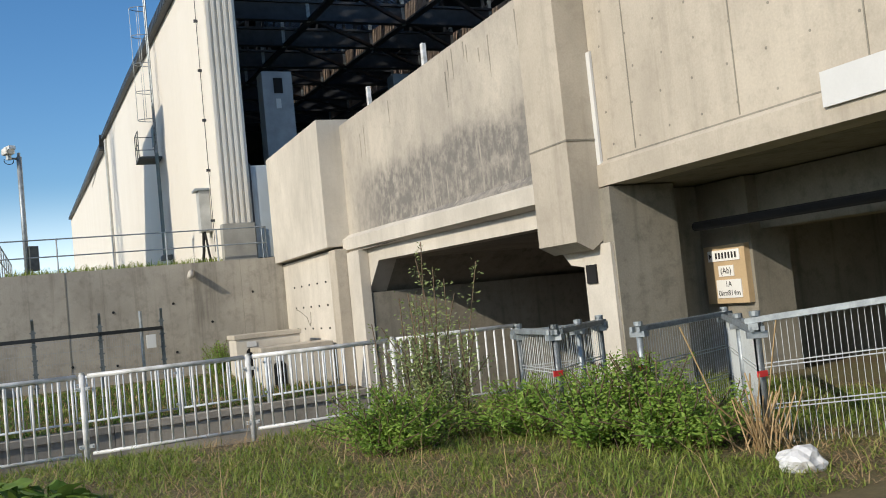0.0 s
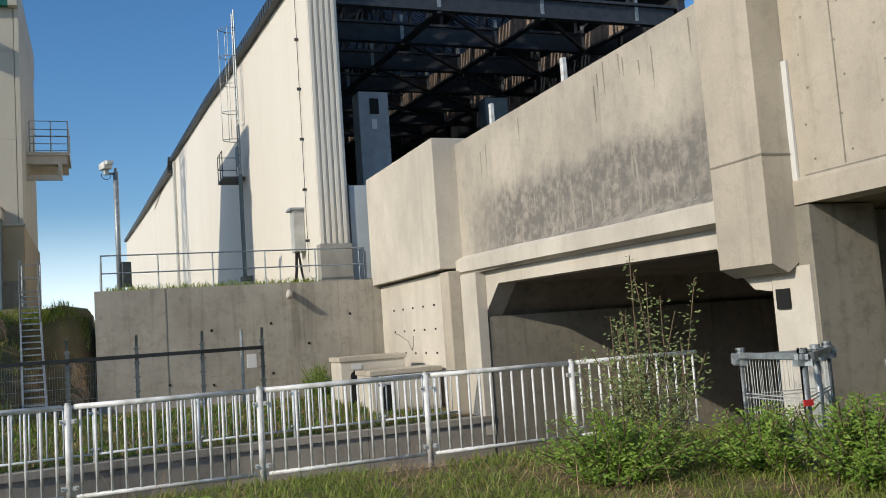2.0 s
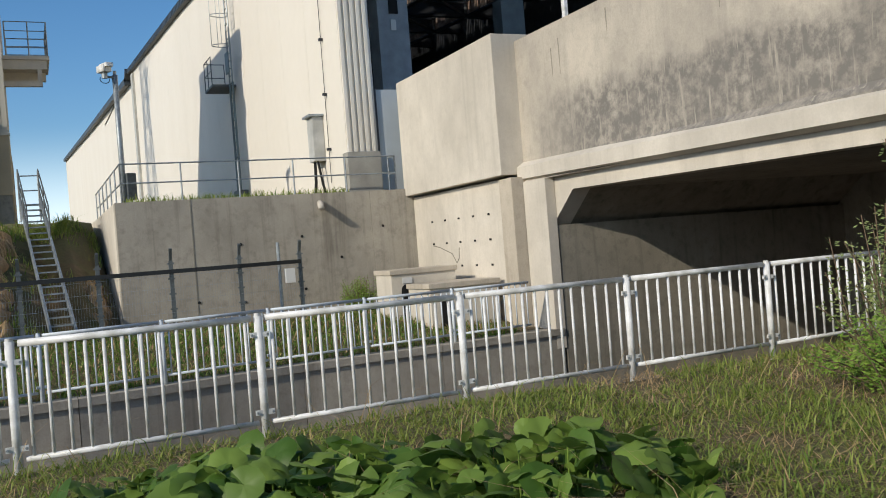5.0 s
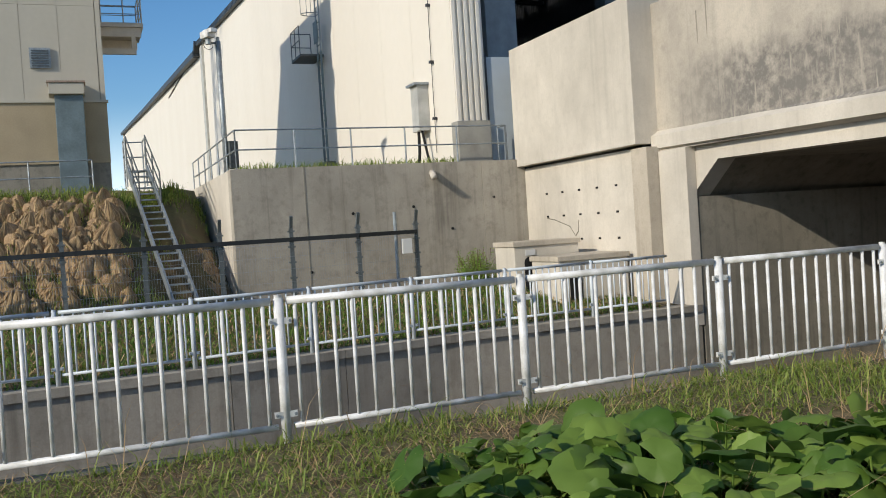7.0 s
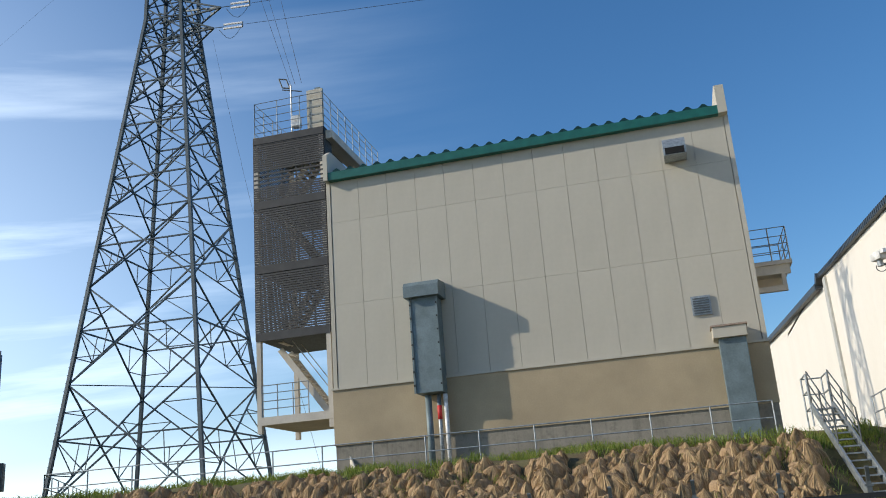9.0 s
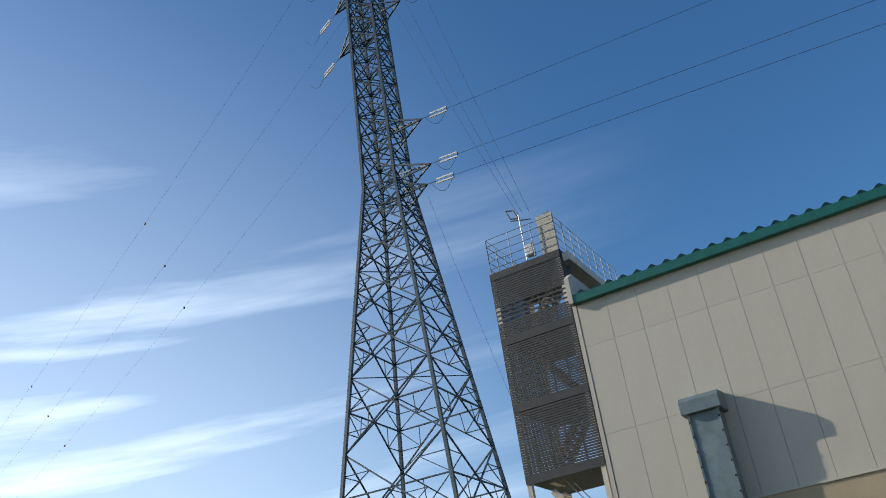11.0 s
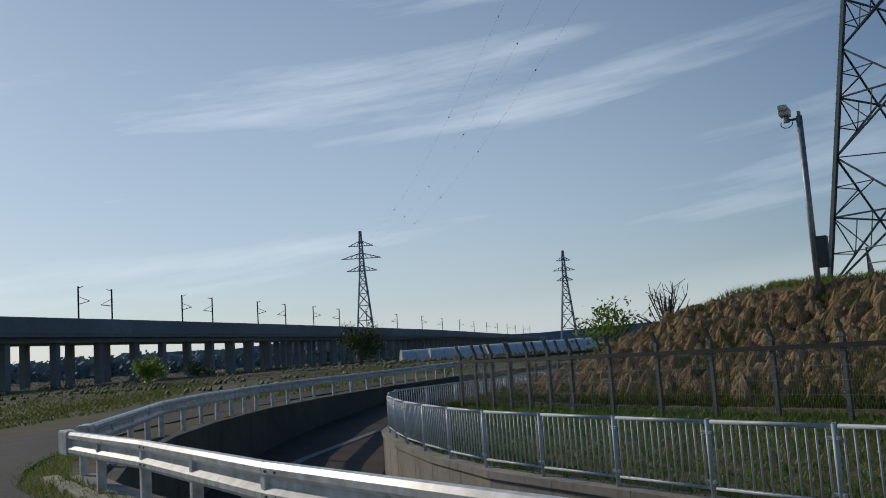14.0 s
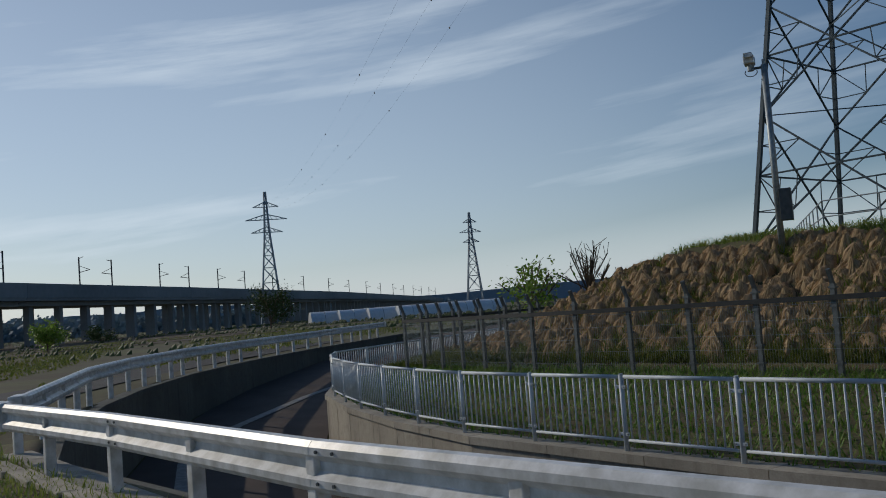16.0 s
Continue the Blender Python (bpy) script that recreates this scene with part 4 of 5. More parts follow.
# ---- building on the bank ----
def building():
    X0, X1, Y0, Y1 = -19.75, -3.95, 38.3, 48.0
    b = thing("equipment_building", "grey clad equipment building with a tan base and green roof edge", "building")
    part("core", Geo().box(X0 + 0.06, Y0 + 0.06, 3.2, X1 - 0.06, Y1, 15.8), PANEL, b)
    part("foundation", Geo().box(X0 - 0.02, Y0 - 0.05, 3.2, X1 + 0.02, Y0 + 0.3, 4.95), CONC_DARK, b)
    part("tan_base", Geo().box(X0 - 0.05, Y0 - 0.1, 4.95, X1 + 0.05, Y0 + 0.3, 7.02), TAN, b, "tan rendered base course")
    part("side_base", Geo().box(X1 - 0.1, Y0 + 0.3, 3.2, X1 + 0.05, Y1, 7.02), TAN, b)
    part("drip_flashing", Geo().box(X0 - 0.1, Y0 - 0.16, 7.02, X1 + 0.1, Y0 + 0.05, 7.1), PANEL, b)
    n = 13
    w = (X1 - X0 - 0.3) / n
    for r, (z0, z1) in enumerate(((7.1, 10.35), (10.35, 13.75), (13.75, 15.6))):
        me = Geo().box(0.006, 0, 0.004, w - 0.006, 0.07, z1 - z0 - 0.004).mesh("panel", PANEL)
        for i in range(n):
            o = part("panel", me, PANEL, b)
            o.location = (X0 + 0.15 + i * w, Y0 - 0.02 , z0)
    for x in (X0 - 0.03, X1 - 0.13):
        part("corner_trim", Geo().box(x, Y0 - 0.04, 7.1, x + 0.16, Y0 + 0.2, 16.2), PANEL, b)
    for i in range(4):
        me = Geo().box(0, 0.01, 0.009, 0.06, 2.2, 8.4)
        o = part("side_panel", me, PANEL, b)
        o.location = (X1 - 0.05, Y0 + 0.2 + i * 2.22, 7.1)
    part("fascia", Geo().box(X0 + 0.1, Y0 - 0.3, 15.5, X1 - 0.3, Y0 + 0.1, 15.84), GREEN, b, "dark green roof fascia")
    RIB = mat("dark teal roof steel", (0.012, 0.05, 0.055), 0.8, scale=3, var=0.2, bump=0.02, spec=0.1)
    m = Geo().prism([(0, 0), (0.18, 0.15), (0.26, 0.15), (0.44, 0)], 1, 0, 9.2).mesh("roof_rib", RIB)
    for i in range(26):
        o = part("roof_rib", m, GREEN, b)
        o.location = (X0 + 0.3 + i * 0.58, Y0 - 0.25, 15.84)
    part("parapet_fin", Geo().prism([(Y0 - 0.35, 15.5), (Y0 - 0.35, 16.6), (Y0 + 0.1, 16.75), (Y1, 16.75), (Y1, 15.5)], 0, X1 - 0.3, X1 + 0.02), PANEL, b)
    part("parapet_fin", Geo().prism([(Y0 - 0.35, 15.5), (Y0 - 0.35, 16.6), (Y0 + 0.1, 16.9), (Y1, 16.9), (Y1, 15.5)], 0, X0 - 0.02, X0 + 0.16), PANEL, b)
    d = part("duct", Geo().box(-16.28, 37.45, 6.45, -15.3, 38.27, 10.0), DUCT, b, "blue grey cable duct", bevel=0.02)
    part("duct_cap", Geo().prism([(37.2, 10.0), (37.2, 10.42), (37.35, 10.58), (38.27, 10.66), (38.27, 10.0)], 0, -16.47, -15.12), DUCT, d)
    for x in (-16.33, -15.32):
        part("flange", Geo().box(x, 37.4, 6.45, x + 0.07, 37.452, 10.0), DUCT, d)
        for k in range(7):
            part("flange_bolt", Geo().box(x + 0.01, 37.36, 6.7 + k * 0.5, x + 0.06, 37.4, 6.76 + k * 0.5), BLACK, d)
    part("pipe", Geo().beam((-15.95, 37.85, 3.4), (-15.95, 37.85, 6.4), 0.12, None, 10), DUCT, b, smooth=True)
    part("pipe", Geo().beam((-15.55, 37.85, 5.5), (-15.55, 37.85, 6.0), 0.085, None, 10), RED, b, smooth=True)
    part("pipe", Geo().beam((-15.55, 37.85, 3.4), (-15.55, 37.85, 6.4), 0.075, None, 10), GALV, b, smooth=True)
    part("pipe", Geo().beam((-15.3, 37.85, 3.4), (-15.3, 37.85, 6.4), 0.08, None, 10), WHITE, b, smooth=True)
    v = part("vent_hood", Geo().prism([(37.45, 14.0), (37.45, 14.45), (37.6, 14.65), (38.27, 14.65), (38.27, 14.0)], 0, -6.4, -5.6), GALV, b, "galvanised vent hood")
    part("vent_mouth", Geo().box(-6.34, 37.44, 14.02, -5.66, 37.449, 14.28), BLACK, v)
    l = part("louvre", Geo().box(-6.24, 38.2, 8.2, -5.58, 38.27, 8.88), GALV, b, "grey louvre vent")
    for k in range(7):
        part("slat", Geo().box(-6.18, 38.17, 8.25 + k * 0.085, -5.64, 38.199, 8.29 + k * 0.085), GALV_DARK, l)
    c = part("lower_duct", Geo().box(-5.55, 37.6, 3.5, -4.65, 38.19, 7.2), DUCT, b, "grey low cable duct", bevel=0.02)
    part("duct_cap", Geo().box(-5.72, 37.45, 7.2, -4.6, 38.27, 7.58), PANEL, c, bevel=0.02)
    part("duct_lid", Geo().box(-5.76, 37.41, 7.58, -4.56, 38.27, 7.64), TIMBER, c)
    k = part("balcony", Geo().box(-3.94, 41.0, 10.3, -2.3, 43.8, 10.45), CONC_LIGHT, b, "small balcony with rail")
    for y0, z0, z1, x1 in ((41.1, 9.95, 10.3, -2.4), (43.4, 9.95, 10.3, -2.4), (41.1, 9.3, 9.5, -2.6)):
        part("balcony_beam", Geo().box(-3.94, y0, z0, x1, y0 + 0.2, z1), CONC_LIGHT, k)
    part("hanger", Geo().box(-2.75, 41.12, 9.5, -2.6, 41.28, 9.95), CONC_LIGHT, k)
    r = Geo()
    for x, y in ((-3.8, 41.05), (-3.0, 41.05), (-2.35, 41.05), (-2.35, 42.4), (-2.35, 43.75), (-3.8, 43.75)):
        r.beam((x, y, 10.45), (x, y, 11.75), 0.025)
    for z in (10.8, 11.1, 11.4, 11.75):
        r.path([(-3.8, 41.05, z), (-2.35, 41.05, z), (-2.35, 43.75, z), (-3.8, 43.75, z)], 0.018)
    part("balcony_rail", r, GALV, k)
    return b


building()


def stair_tower():
    X0, X1, Y0, Y1 = -22.6, -19.5, 37.45, 41.0
    s = thing("stair_tower", "screened steel stair tower at the building's end", "stair tower")
    for x in (X0 + 0.1, X1 - 0.1):
        for y in (Y0 + 0.1, Y1):
            part("column", Geo().box(x - 0.09, y - 0.09, 5.6, x + 0.09, y + 0.09, 17.7), CONC_LIGHT, s)
    # screen of thin slats, open between
    slat = Geo().box(0, 0, 0, X1 - X0, 0.025, 0.075).mesh("slat", MESHGREY)
    for k in range(88):
        z = 9.2 + k * 0.0966
        if 15.4 < z < 16.1 and k % 2:
            continue
        o = part("slat", slat, MESHGREY, s)
        o.location = (X0, Y0, z)
    side = Geo().box(0, 0, 0, 0.025, Y1 - Y0, 0.055).mesh("slat", MESHGREY)
    for k in range(88):
        o = part("slat", side, MESHGREY, s)
        o.location = (X0, Y0 + 0.03, 9.2 + k * 0.0966)
    end = Geo().box(0, 0, 0, 0.025, 0.8, 0.08).mesh("slat", MESHGREY)
    for k in range(88):
        o = part("slat", end, MESHGREY, s)
        o.location = (X1, Y0 + 0.03, 9.2 + k * 0.0966)
    for x in np.linspace(X0, X1, 6):
        part("mullion", Geo().box(x - 0.03, Y0 + 0.03, 9.2, x + 0.03, Y0 + 0.09, 17.7), MESHGREY, s)
    for z in (9.2, 11.9, 14.6, 17.45):
        part("landing", Geo().box(X0 + 0.05, Y0 + 0.1, z, X1, Y1, z + 0.12), GALV_DARK, s)
        part("edge_beam", Geo().box(X0, Y0 - 0.02, z - 0.08, X1, Y0 + 0.02, z + 0.2), MESHGREY, s)
    for k, z in enumerate((6.2, 9.2, 11.9, 14.6)):
        a = Vector((X0 + 0.6 if k % 2 else X1 - 0.5, Y0 + 0.9, z))
        b = Vector((X1 - 0.5 if k % 2 else X0 + 0.6, Y0 + 0.9, z + 2.7))
        f = Geo()
        for o in (0, 0.9):
            f.beam(a + Vector((0, o, 0)), b + Vector((0, o, 0)), 0.05, 0.25)
            f.beam(a + Vector((0, o, 1)), b + Vector((0, o, 1)), 0.03, 0.03)
        for i in range(13):
            p = a.lerp(b, i / 13)
            f.beam(p, p + Vector((0, 0.9, 0)), 0.22, 0.03)
        part("flight", f, CONC_LIGHT, s, "pale steel stair flight")
    part("lower_platform", Geo().box(X0 + 0.1, Y0, 5.9, X1, Y1, 6.2), CONC_LIGHT, s)
    lr = Geo()
    for x in np.linspace(X0 + 0.2, X1 - 1, 4):
        lr.beam((x, Y0 + 0.05, 6.2), (x, Y0 + 0.05, 7.4), 0.025)
    for z in (6.5, 6.8, 7.1, 7.4):
        lr.beam((X0 + 0.2, Y0 + 0.05, z), (X1 - 1, Y0 + 0.05, z), 0.018)
    part("lower_rail", lr, GALV, s)
    low = Geo()
    a, b = Vector((X1 - 0.6, Y0 + 1.2, 6.1)), Vector((X1 + 0.9, Y0 - 0.4, 3.9))
    for o in (0, 0.8):
        low.beam(a + Vector((0, o, 0)), b + Vector((0, o, 0)), 0.05, 0.22)
    for i in range(9):
        p = a.lerp(b, i / 9)
        low.beam(p, p + Vector((0, 0.8, 0)), 0.2, 0.03)
    part("lower_flight", low, CONC_LIGHT, s)
    # roof deck with rails
    rr = Geo()
    ring = [(X0 + 0.05, Y1, 0), (X0 + 0.05, Y0 + 0.05, 0), (X1, Y0 + 0.05, 0), (X1, Y0 + 7, 0)]
    for p, q in zip(ring, ring[1:]):
        p, q = Vector(p), Vector(q)
        n = max(2, round((q - p).length / 0.9))
        for i in range(n + 1):
            c = p.lerp(q, i / n)
            rr.beam((c.x, c.y, 17.6), (c.x, c.y, 19.25), 0.022)
        for z in (17.9, 18.25, 18.6, 18.95, 19.25):
            rr.beam((p.x, p.y, z), (q.x, q.y, z), 0.016)
    part("deck_rail", rr, GALV, s)
    part("bridge_deck", Geo().box(X1 - 0.3, Y0 + 0.2, 17.2, X1 + 0.3, Y0 + 7, 17.55), CONC_LIGHT, s)
    s.scale = (1.029, 1.029, 1.029)
    s.location = Vector((-7.2, 6.2, 2.05)) * -0.029
    part("screen_panel", Geo().box(X1 - 0.75, Y0 + 0.2, 17.6, X1 - 0.05, Y0 + 0.3, 19.5), PANEL, s)
    return s


stair_tower()
aws = thing("weather_mast", "thin mast with wind vane and white instrument box", "mast", (-21.4, 38.7, 18.0))
part("mast", Geo().beam((0, 0, 0), (0, 0, 2.5), 0.035, None, 8), WHITE, aws)
part("cross_arm", Geo().beam((-0.4, 0, 2.35), (0.5, 0, 2.1), 0.025, None, 6), GALV_DARK, aws)
part("frame_plate", Geo().path([(-0.55, 0, 2.9), (-0.2, 0, 2.8), (-0.05, 0, 2.35), (-0.4, 0, 2.45), (-0.55, 0, 2.9)], 0.03), GALV_DARK, aws)
part("instrument_box", Geo().box(0.05, -0.2, 0.45, 0.4, 0.15, 0.95), WHITE, aws, bevel=0.02)
van = thing("wind_vane", "small blue grey vane on a short mast", "vane", (-20.4, 38.9, 18.0))
part("mast", Geo().beam((0, 0, 0), (0, 0, 2.2), 0.025, None, 6), GALV, van)
part("fin", Geo().box(0.02, -0.015, 1.9, 0.28, 0.015, 2.25), DUCT, van)


# ---- lattice towers ----
def pylon(at, height, base, waist_z, waist, top, turn, material, label, arms, thick=0.16, fine=True):
    """arms: rows of height, reach, side angle."""
    p = thing("pylon", label, "pylon", at)
    def radius(z):
        return base + (waist - base) * z / waist_z if z < waist_z else waist + (top - waist) * (z - waist_z) / (height - waist_z)
    def corner(k, z):
        a = turn + math.pi / 2 * k
        return Vector((radius(z) * math.cos(a), radius(z) * math.sin(a), z))
    zs = [0.0]
    while zs[-1] < height - 1.2:
        zs.append(min(height, zs[-1] + max(1.5 if fine else 3.0, radius(zs[-1]) * (1.02 if fine else 1.5))))
    if zs[-1] < height:
        zs[-1] = height
    for k in range(4):
        g = Geo()
        for a, b in ((0.0, waist_z), (waist_z, height)):
            g.beam(corner(k, a), corner(k, b), thick * 1.7, thick * 1.7)
        part("leg", g, material, p)
        for a, b in zip(zs, zs[1:]):
            c0, c1, d0, d1 = corner(k, a), corner(k + 1, a), corner(k, b), corner(k + 1, b)
            f = radius(a) / (radius(a) + radius(b))
            cross = c0.lerp(d1, f)
            e0, e1 = c0.lerp(d0, f), c1.lerp(d1, f)
            g = Geo().beam(c0, d1, thick * 0.72, thick * 0.72).beam(c1, d0, thick * 0.72, thick * 0.72)
            if not fine:
                g.beam(d0, d1, thick * 0.6, thick * 0.6)
            elif a < waist_z:
                g.beam(e0, e1, thick * 0.72, thick * 0.72)
                for c, d, e in ((c0, d0, e0), (c1, d1, e1)):
                    low, high = (c + cross) / 2, (d + cross) / 2
                    g.beam(low, c.lerp(d, f * 0.5), thick * 0.42, thick * 0.42).beam(low, e, thick * 0.42, thick * 0.42)
                    g.beam(high, c.lerp(d, (1 + f) / 2), thick * 0.42, thick * 0.42).beam(high, e, thick * 0.42, thick * 0.42)
                    g.beam(low, e.lerp(cross, 0.5), thick * 0.35, thick * 0.35)
            else:
                g.beam(d0, d1, thick * 0.55, thick * 0.55)
            part("face_panel", g, material, p)
    if fine:
        for i, z in enumerate(zs[1:-1]):
            part("plan_brace", Geo().beam(corner(i, z), corner(i + 2, z), thick * 0.45, thick * 0.45), material, p)
        for k in range(4):
            step_bolts = Geo()
            for j in range(60):
                q = corner(k, 2 + j * 0.5)
                step_bolts.beam(q, q + Vector((q.x, q.y, 0)).normalized() * 0.2, 0.012, None, 4)
            part("step_bolts", step_bolts, material, p)
    for z, reach, ang in arms:
        d = Vector((math.cos(ang), math.sin(ang), 0))
        tip = d * reach + Vector((0, 0, z))
        g = Geo()
        s = Vector((-d.y, d.x, 0)) * radius(z) * 0.6
        for o in (s, -s):
            g.beam(o + Vector((0, 0, z)), tip, thick * 0.8, thick * 0.8)
            g.beam(o + Vector((0, 0, z + 2.2)), tip, thick * 0.8, thick * 0.8)
            for f in (0.3, 0.55, 0.78):
                lo = (o + Vector((0, 0, z))).lerp(tip, f)
                hi = (o + Vector((0, 0, z + 2.2))).lerp(tip, f - 0.15)
                g.beam(lo, hi, thick * 0.5, thick * 0.5)
        part("arm", g, material, p)
        if fine:
            run = Vector((0.97, -0.15, -0.18)).normalized() if d.x > 0 else Vector((-0.94, 0.34, -0.1)).normalized()
            for sd in (-0.16, 0.16):
                e = tip + run * 0.9 + Vector((0, 0, sd))
                part("insulator", Geo().path([e + run * (0.16 * q) for q in range(11)], 0.075, 8), PLASTIC, p, "pale insulator string")
            part("yoke", Geo().beam(tip, tip + run * 0.9, 0.03, None, 5).beam(tip + run * 2.5 - Vector((0, 0, 0.2)), tip + run * 2.5 + Vector((0, 0, 0.2)), 0.04, None, 5).path([tip + run * 2.5 + Vector((-0.3 * q, 0, -0.9 * math.sin(q * 0.52))) for q in range(7)], 0.02, 4), material, p)
    return p


big = pylon((-39.13, 58.08, 4.2), 68, 7.26, 34, 1.95, 1.3, radians(48), TOWER, "tall galvanised lattice pylon beyond the bank",
            [(32.2, 4.2, -0.3), (33.6, 4.9, -0.3), (37.8, 4.6, -0.3), (50, 4.2, -0.3), (55, 4.2, -0.3), (50, 4.2, 2.84), (55, 4.2, 2.84), (60, 3.8, 2.84), (60, 3.8, -0.3)], 0.13)
# distance haze is mixed into this paler, bluer steel colour
FARST = mat("hazed pylon steel", (0.27, 0.32, 0.37), 0.7, var=0.1, bump=0)
ARM4 = [(36, 6, 1.1), (36, 6, -2.04), (41, 8, 1.1), (41, 8, -2.04), (46, 5, 1.1), (46, 5, -2.04)]
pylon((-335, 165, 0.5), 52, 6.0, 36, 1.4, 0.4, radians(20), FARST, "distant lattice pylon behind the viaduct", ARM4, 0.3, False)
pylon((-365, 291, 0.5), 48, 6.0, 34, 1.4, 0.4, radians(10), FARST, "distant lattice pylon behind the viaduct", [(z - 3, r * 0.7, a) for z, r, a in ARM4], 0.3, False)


def wire(a, b, sag, r, balls=0):
    a, b = Vector(a), Vector(b)
    pts = [a.lerp(b, i / 24) - Vector((0, 0, sag * 4 * (i / 24) * (1 - i / 24))) for i in range(25)]
    w = thing("power_line", "thin overhead power line", "wire", group="power lines")
    part("strand", Geo().path(pts, r, 4), STEEL, w)
    for i in range(balls):
        q = pts[3 + i * 3]
        part("spacer", Geo().box(q.x - 0.08, q.y - 0.08, q.z - 0.16, q.x + 0.08, q.y + 0.08, q.z + 0.08), STEEL, w)


for z, reach in ((36.4, 4.2), (37.8, 4.9), (42.0, 4.6)):
    tip = Vector((-39.13 + 0.955 * reach, 58.08 - 0.296 * reach, z)) + Vector((0.97, -0.15, -0.18)) * 2.4
    wire(tip, tip + Vector((0.97, -0.15, -0.18)) * 95, 0, 0.016)
for z, o in ((54, 3), (59, 0), (64, -3)):
    wire((-42.5, 60 + o, z), (-335, 165 + o, 46), 12, 0.009, 5)
for z, dx in ((60, 0), (61, 1.0), (64, 2.5)):
    wire((-37.6 + dx, 57.6, z), (-21.4 + dx * 0.2, 38.7, 20.5), 0.6, 0.01)
wire((-35.2, 56.9, 35.5), (-25.0, 50.0, 4.0), 1.0, 0.01)


# ---- distance ----
def viaduct():
    v = thing("viaduct", "long grey concrete railway viaduct on paired columns", "viaduct")
    P = [Vector((-60, -97, 0)), Vector((-154, 15, 0)), Vector((-176, 38, 0)), Vector((-221, 83, 0)), Vector((-330, 188, 0)), Vector((-600, 425, 0)), Vector((-1400, 1080, 0))]
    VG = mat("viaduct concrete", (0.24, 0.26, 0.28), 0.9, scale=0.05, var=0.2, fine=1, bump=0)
    for a, b in zip(P, P[1:]):
        d = (b - a).normalized()
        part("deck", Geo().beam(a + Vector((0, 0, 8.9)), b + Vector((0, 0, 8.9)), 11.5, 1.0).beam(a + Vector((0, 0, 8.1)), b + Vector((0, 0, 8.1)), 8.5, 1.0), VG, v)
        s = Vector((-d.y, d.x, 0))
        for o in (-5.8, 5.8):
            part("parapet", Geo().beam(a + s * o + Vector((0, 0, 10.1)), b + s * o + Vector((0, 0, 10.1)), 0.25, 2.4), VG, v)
        n = int((b - a).length / 8)
        if n > 60:
            n = 60
        col = Geo().box(-0.55, -0.55, -0.5, 0.55, 0.55, 8.6).mesh("column", VG)
        for i in range(n):
            for o in (-2.8, 2.8):
                c = part("column", col, VG, v)
                c.location = a.lerp(b, (i + 0.5) / n) + s * o
                c.rotation_euler = (0, 0, math.atan2(d.y, d.x))
    M = Geo().beam((0, 0, 0), (0, 0, 6.6), 0.14, None, 6).beam((0, 0, 3.6), (2.2, 0, 4.0), 0.07, None, 4).beam((0, 0, 4.9), (2.2, 0, 4.0), 0.05, None, 4).beam((0, 0, 6.3), (1.0, 0, 6.6), 0.06, None, 4).mesh("mast", STEEL)
    places = [(-171.5, 33.3), (-177.8, 39.8), (-194.4, 56.4), (-203.1, 65.1), (-218.5, 80.5), (-230.2, 91.9), (-244.3, 105.4), (-259.4, 120.0)]
    places += [(-278 - 26 * i, 138 + 25 * i) for i in range(12)] + [(-158 + 9.5 * i, 20 - 11 * i) for i in range(1, 9, 2)]
    for i, (x, y) in enumerate(places):
        t = thing("catenary_mast", "dark overhead line mast on the viaduct", "mast", (x, y, 10.6), "overhead line masts")
        t.rotation_euler = (0, 0, radians(225 if i % 2 else 45))
        part("mast", M, STEEL, t)


viaduct()


def tree(at, h, w, material, label, leaves=500, seed=1, name="tree", bare=False):
    rnd = random.Random(seed)
    t = thing(name, label, "tree" if name == "tree" else "bush", at)
    g = Geo().beam((0, 0, -0.2), (0, 0, h * 0.35), 0.04 * h * 0.5, None, 7)
    crown = Geo()
    for i in range(26 if bare else 14):
        a, e = rnd.uniform(0, 6.28), rnd.uniform(0.3, 1.3)
        p = Vector((0, 0, h * rnd.uniform(0.15, 0.4)))
        q = p + Vector((math.cos(a) * math.cos(e) * w, math.sin(a) * math.cos(e) * w, math.sin(e) * h * 0.6))
        g.beam(p, q, 0.008 * h, None, 4)
        for j in range(4):
            m = p.lerp(q, rnd.uniform(0.4, 1))
            g.beam(m, m + Vector((rnd.uniform(-1, 1) * w * 0.3, rnd.uniform(-1, 1) * w * 0.3, rnd.uniform(0.1, 0.35) * h * 0.5)), 0.004 * h, None, 3)
        for j in range(leaves // 14):
            c = p.lerp(q, rnd.uniform(0.35, 1.05)) + Vector((rnd.gauss(0, 0.16), rnd.gauss(0, 0.16), rnd.gauss(0, 0.12))) * w
            s = rnd.uniform(0.03, 0.075) * min(h, 3)
            u = Vector((rnd.gauss(0, 1), rnd.gauss(0, 1), rnd.gauss(0, 1))).normalized() * s
            v = u.orthogonal().normalized() * s * 0.5
            crown.add([c - u, c + v, c + u, c - v], [(0, 1, 2, 3)])
    part("trunk", g, BARK, t)
    if not bare:
        part("crown", crown, material, t)
    return t


DARKLEAF = leafy("dark leaf", (0.03, 0.06, 0.015), (0.07, 0.11, 0.03), 0.6, 0.2)
tree((-139, 69, 0.3), 7.5, 4.0, DARKLEAF, "dark round tree in the fields", 2600, 3)
tree((-112, 31, 0.4), 3.6, 2.0, LEAF, "bright green shrub by the fields", 1400, 4, "bush")
tree((-150, 47, 0.4), 3, 2.2, DARKLEAF, "dark shrub in the fields", 900, 5, "bush")
tree((-62, 52, 0.3), 5.0, 3.2, LEAF, "spring green tree beyond the fence", 700, 6)
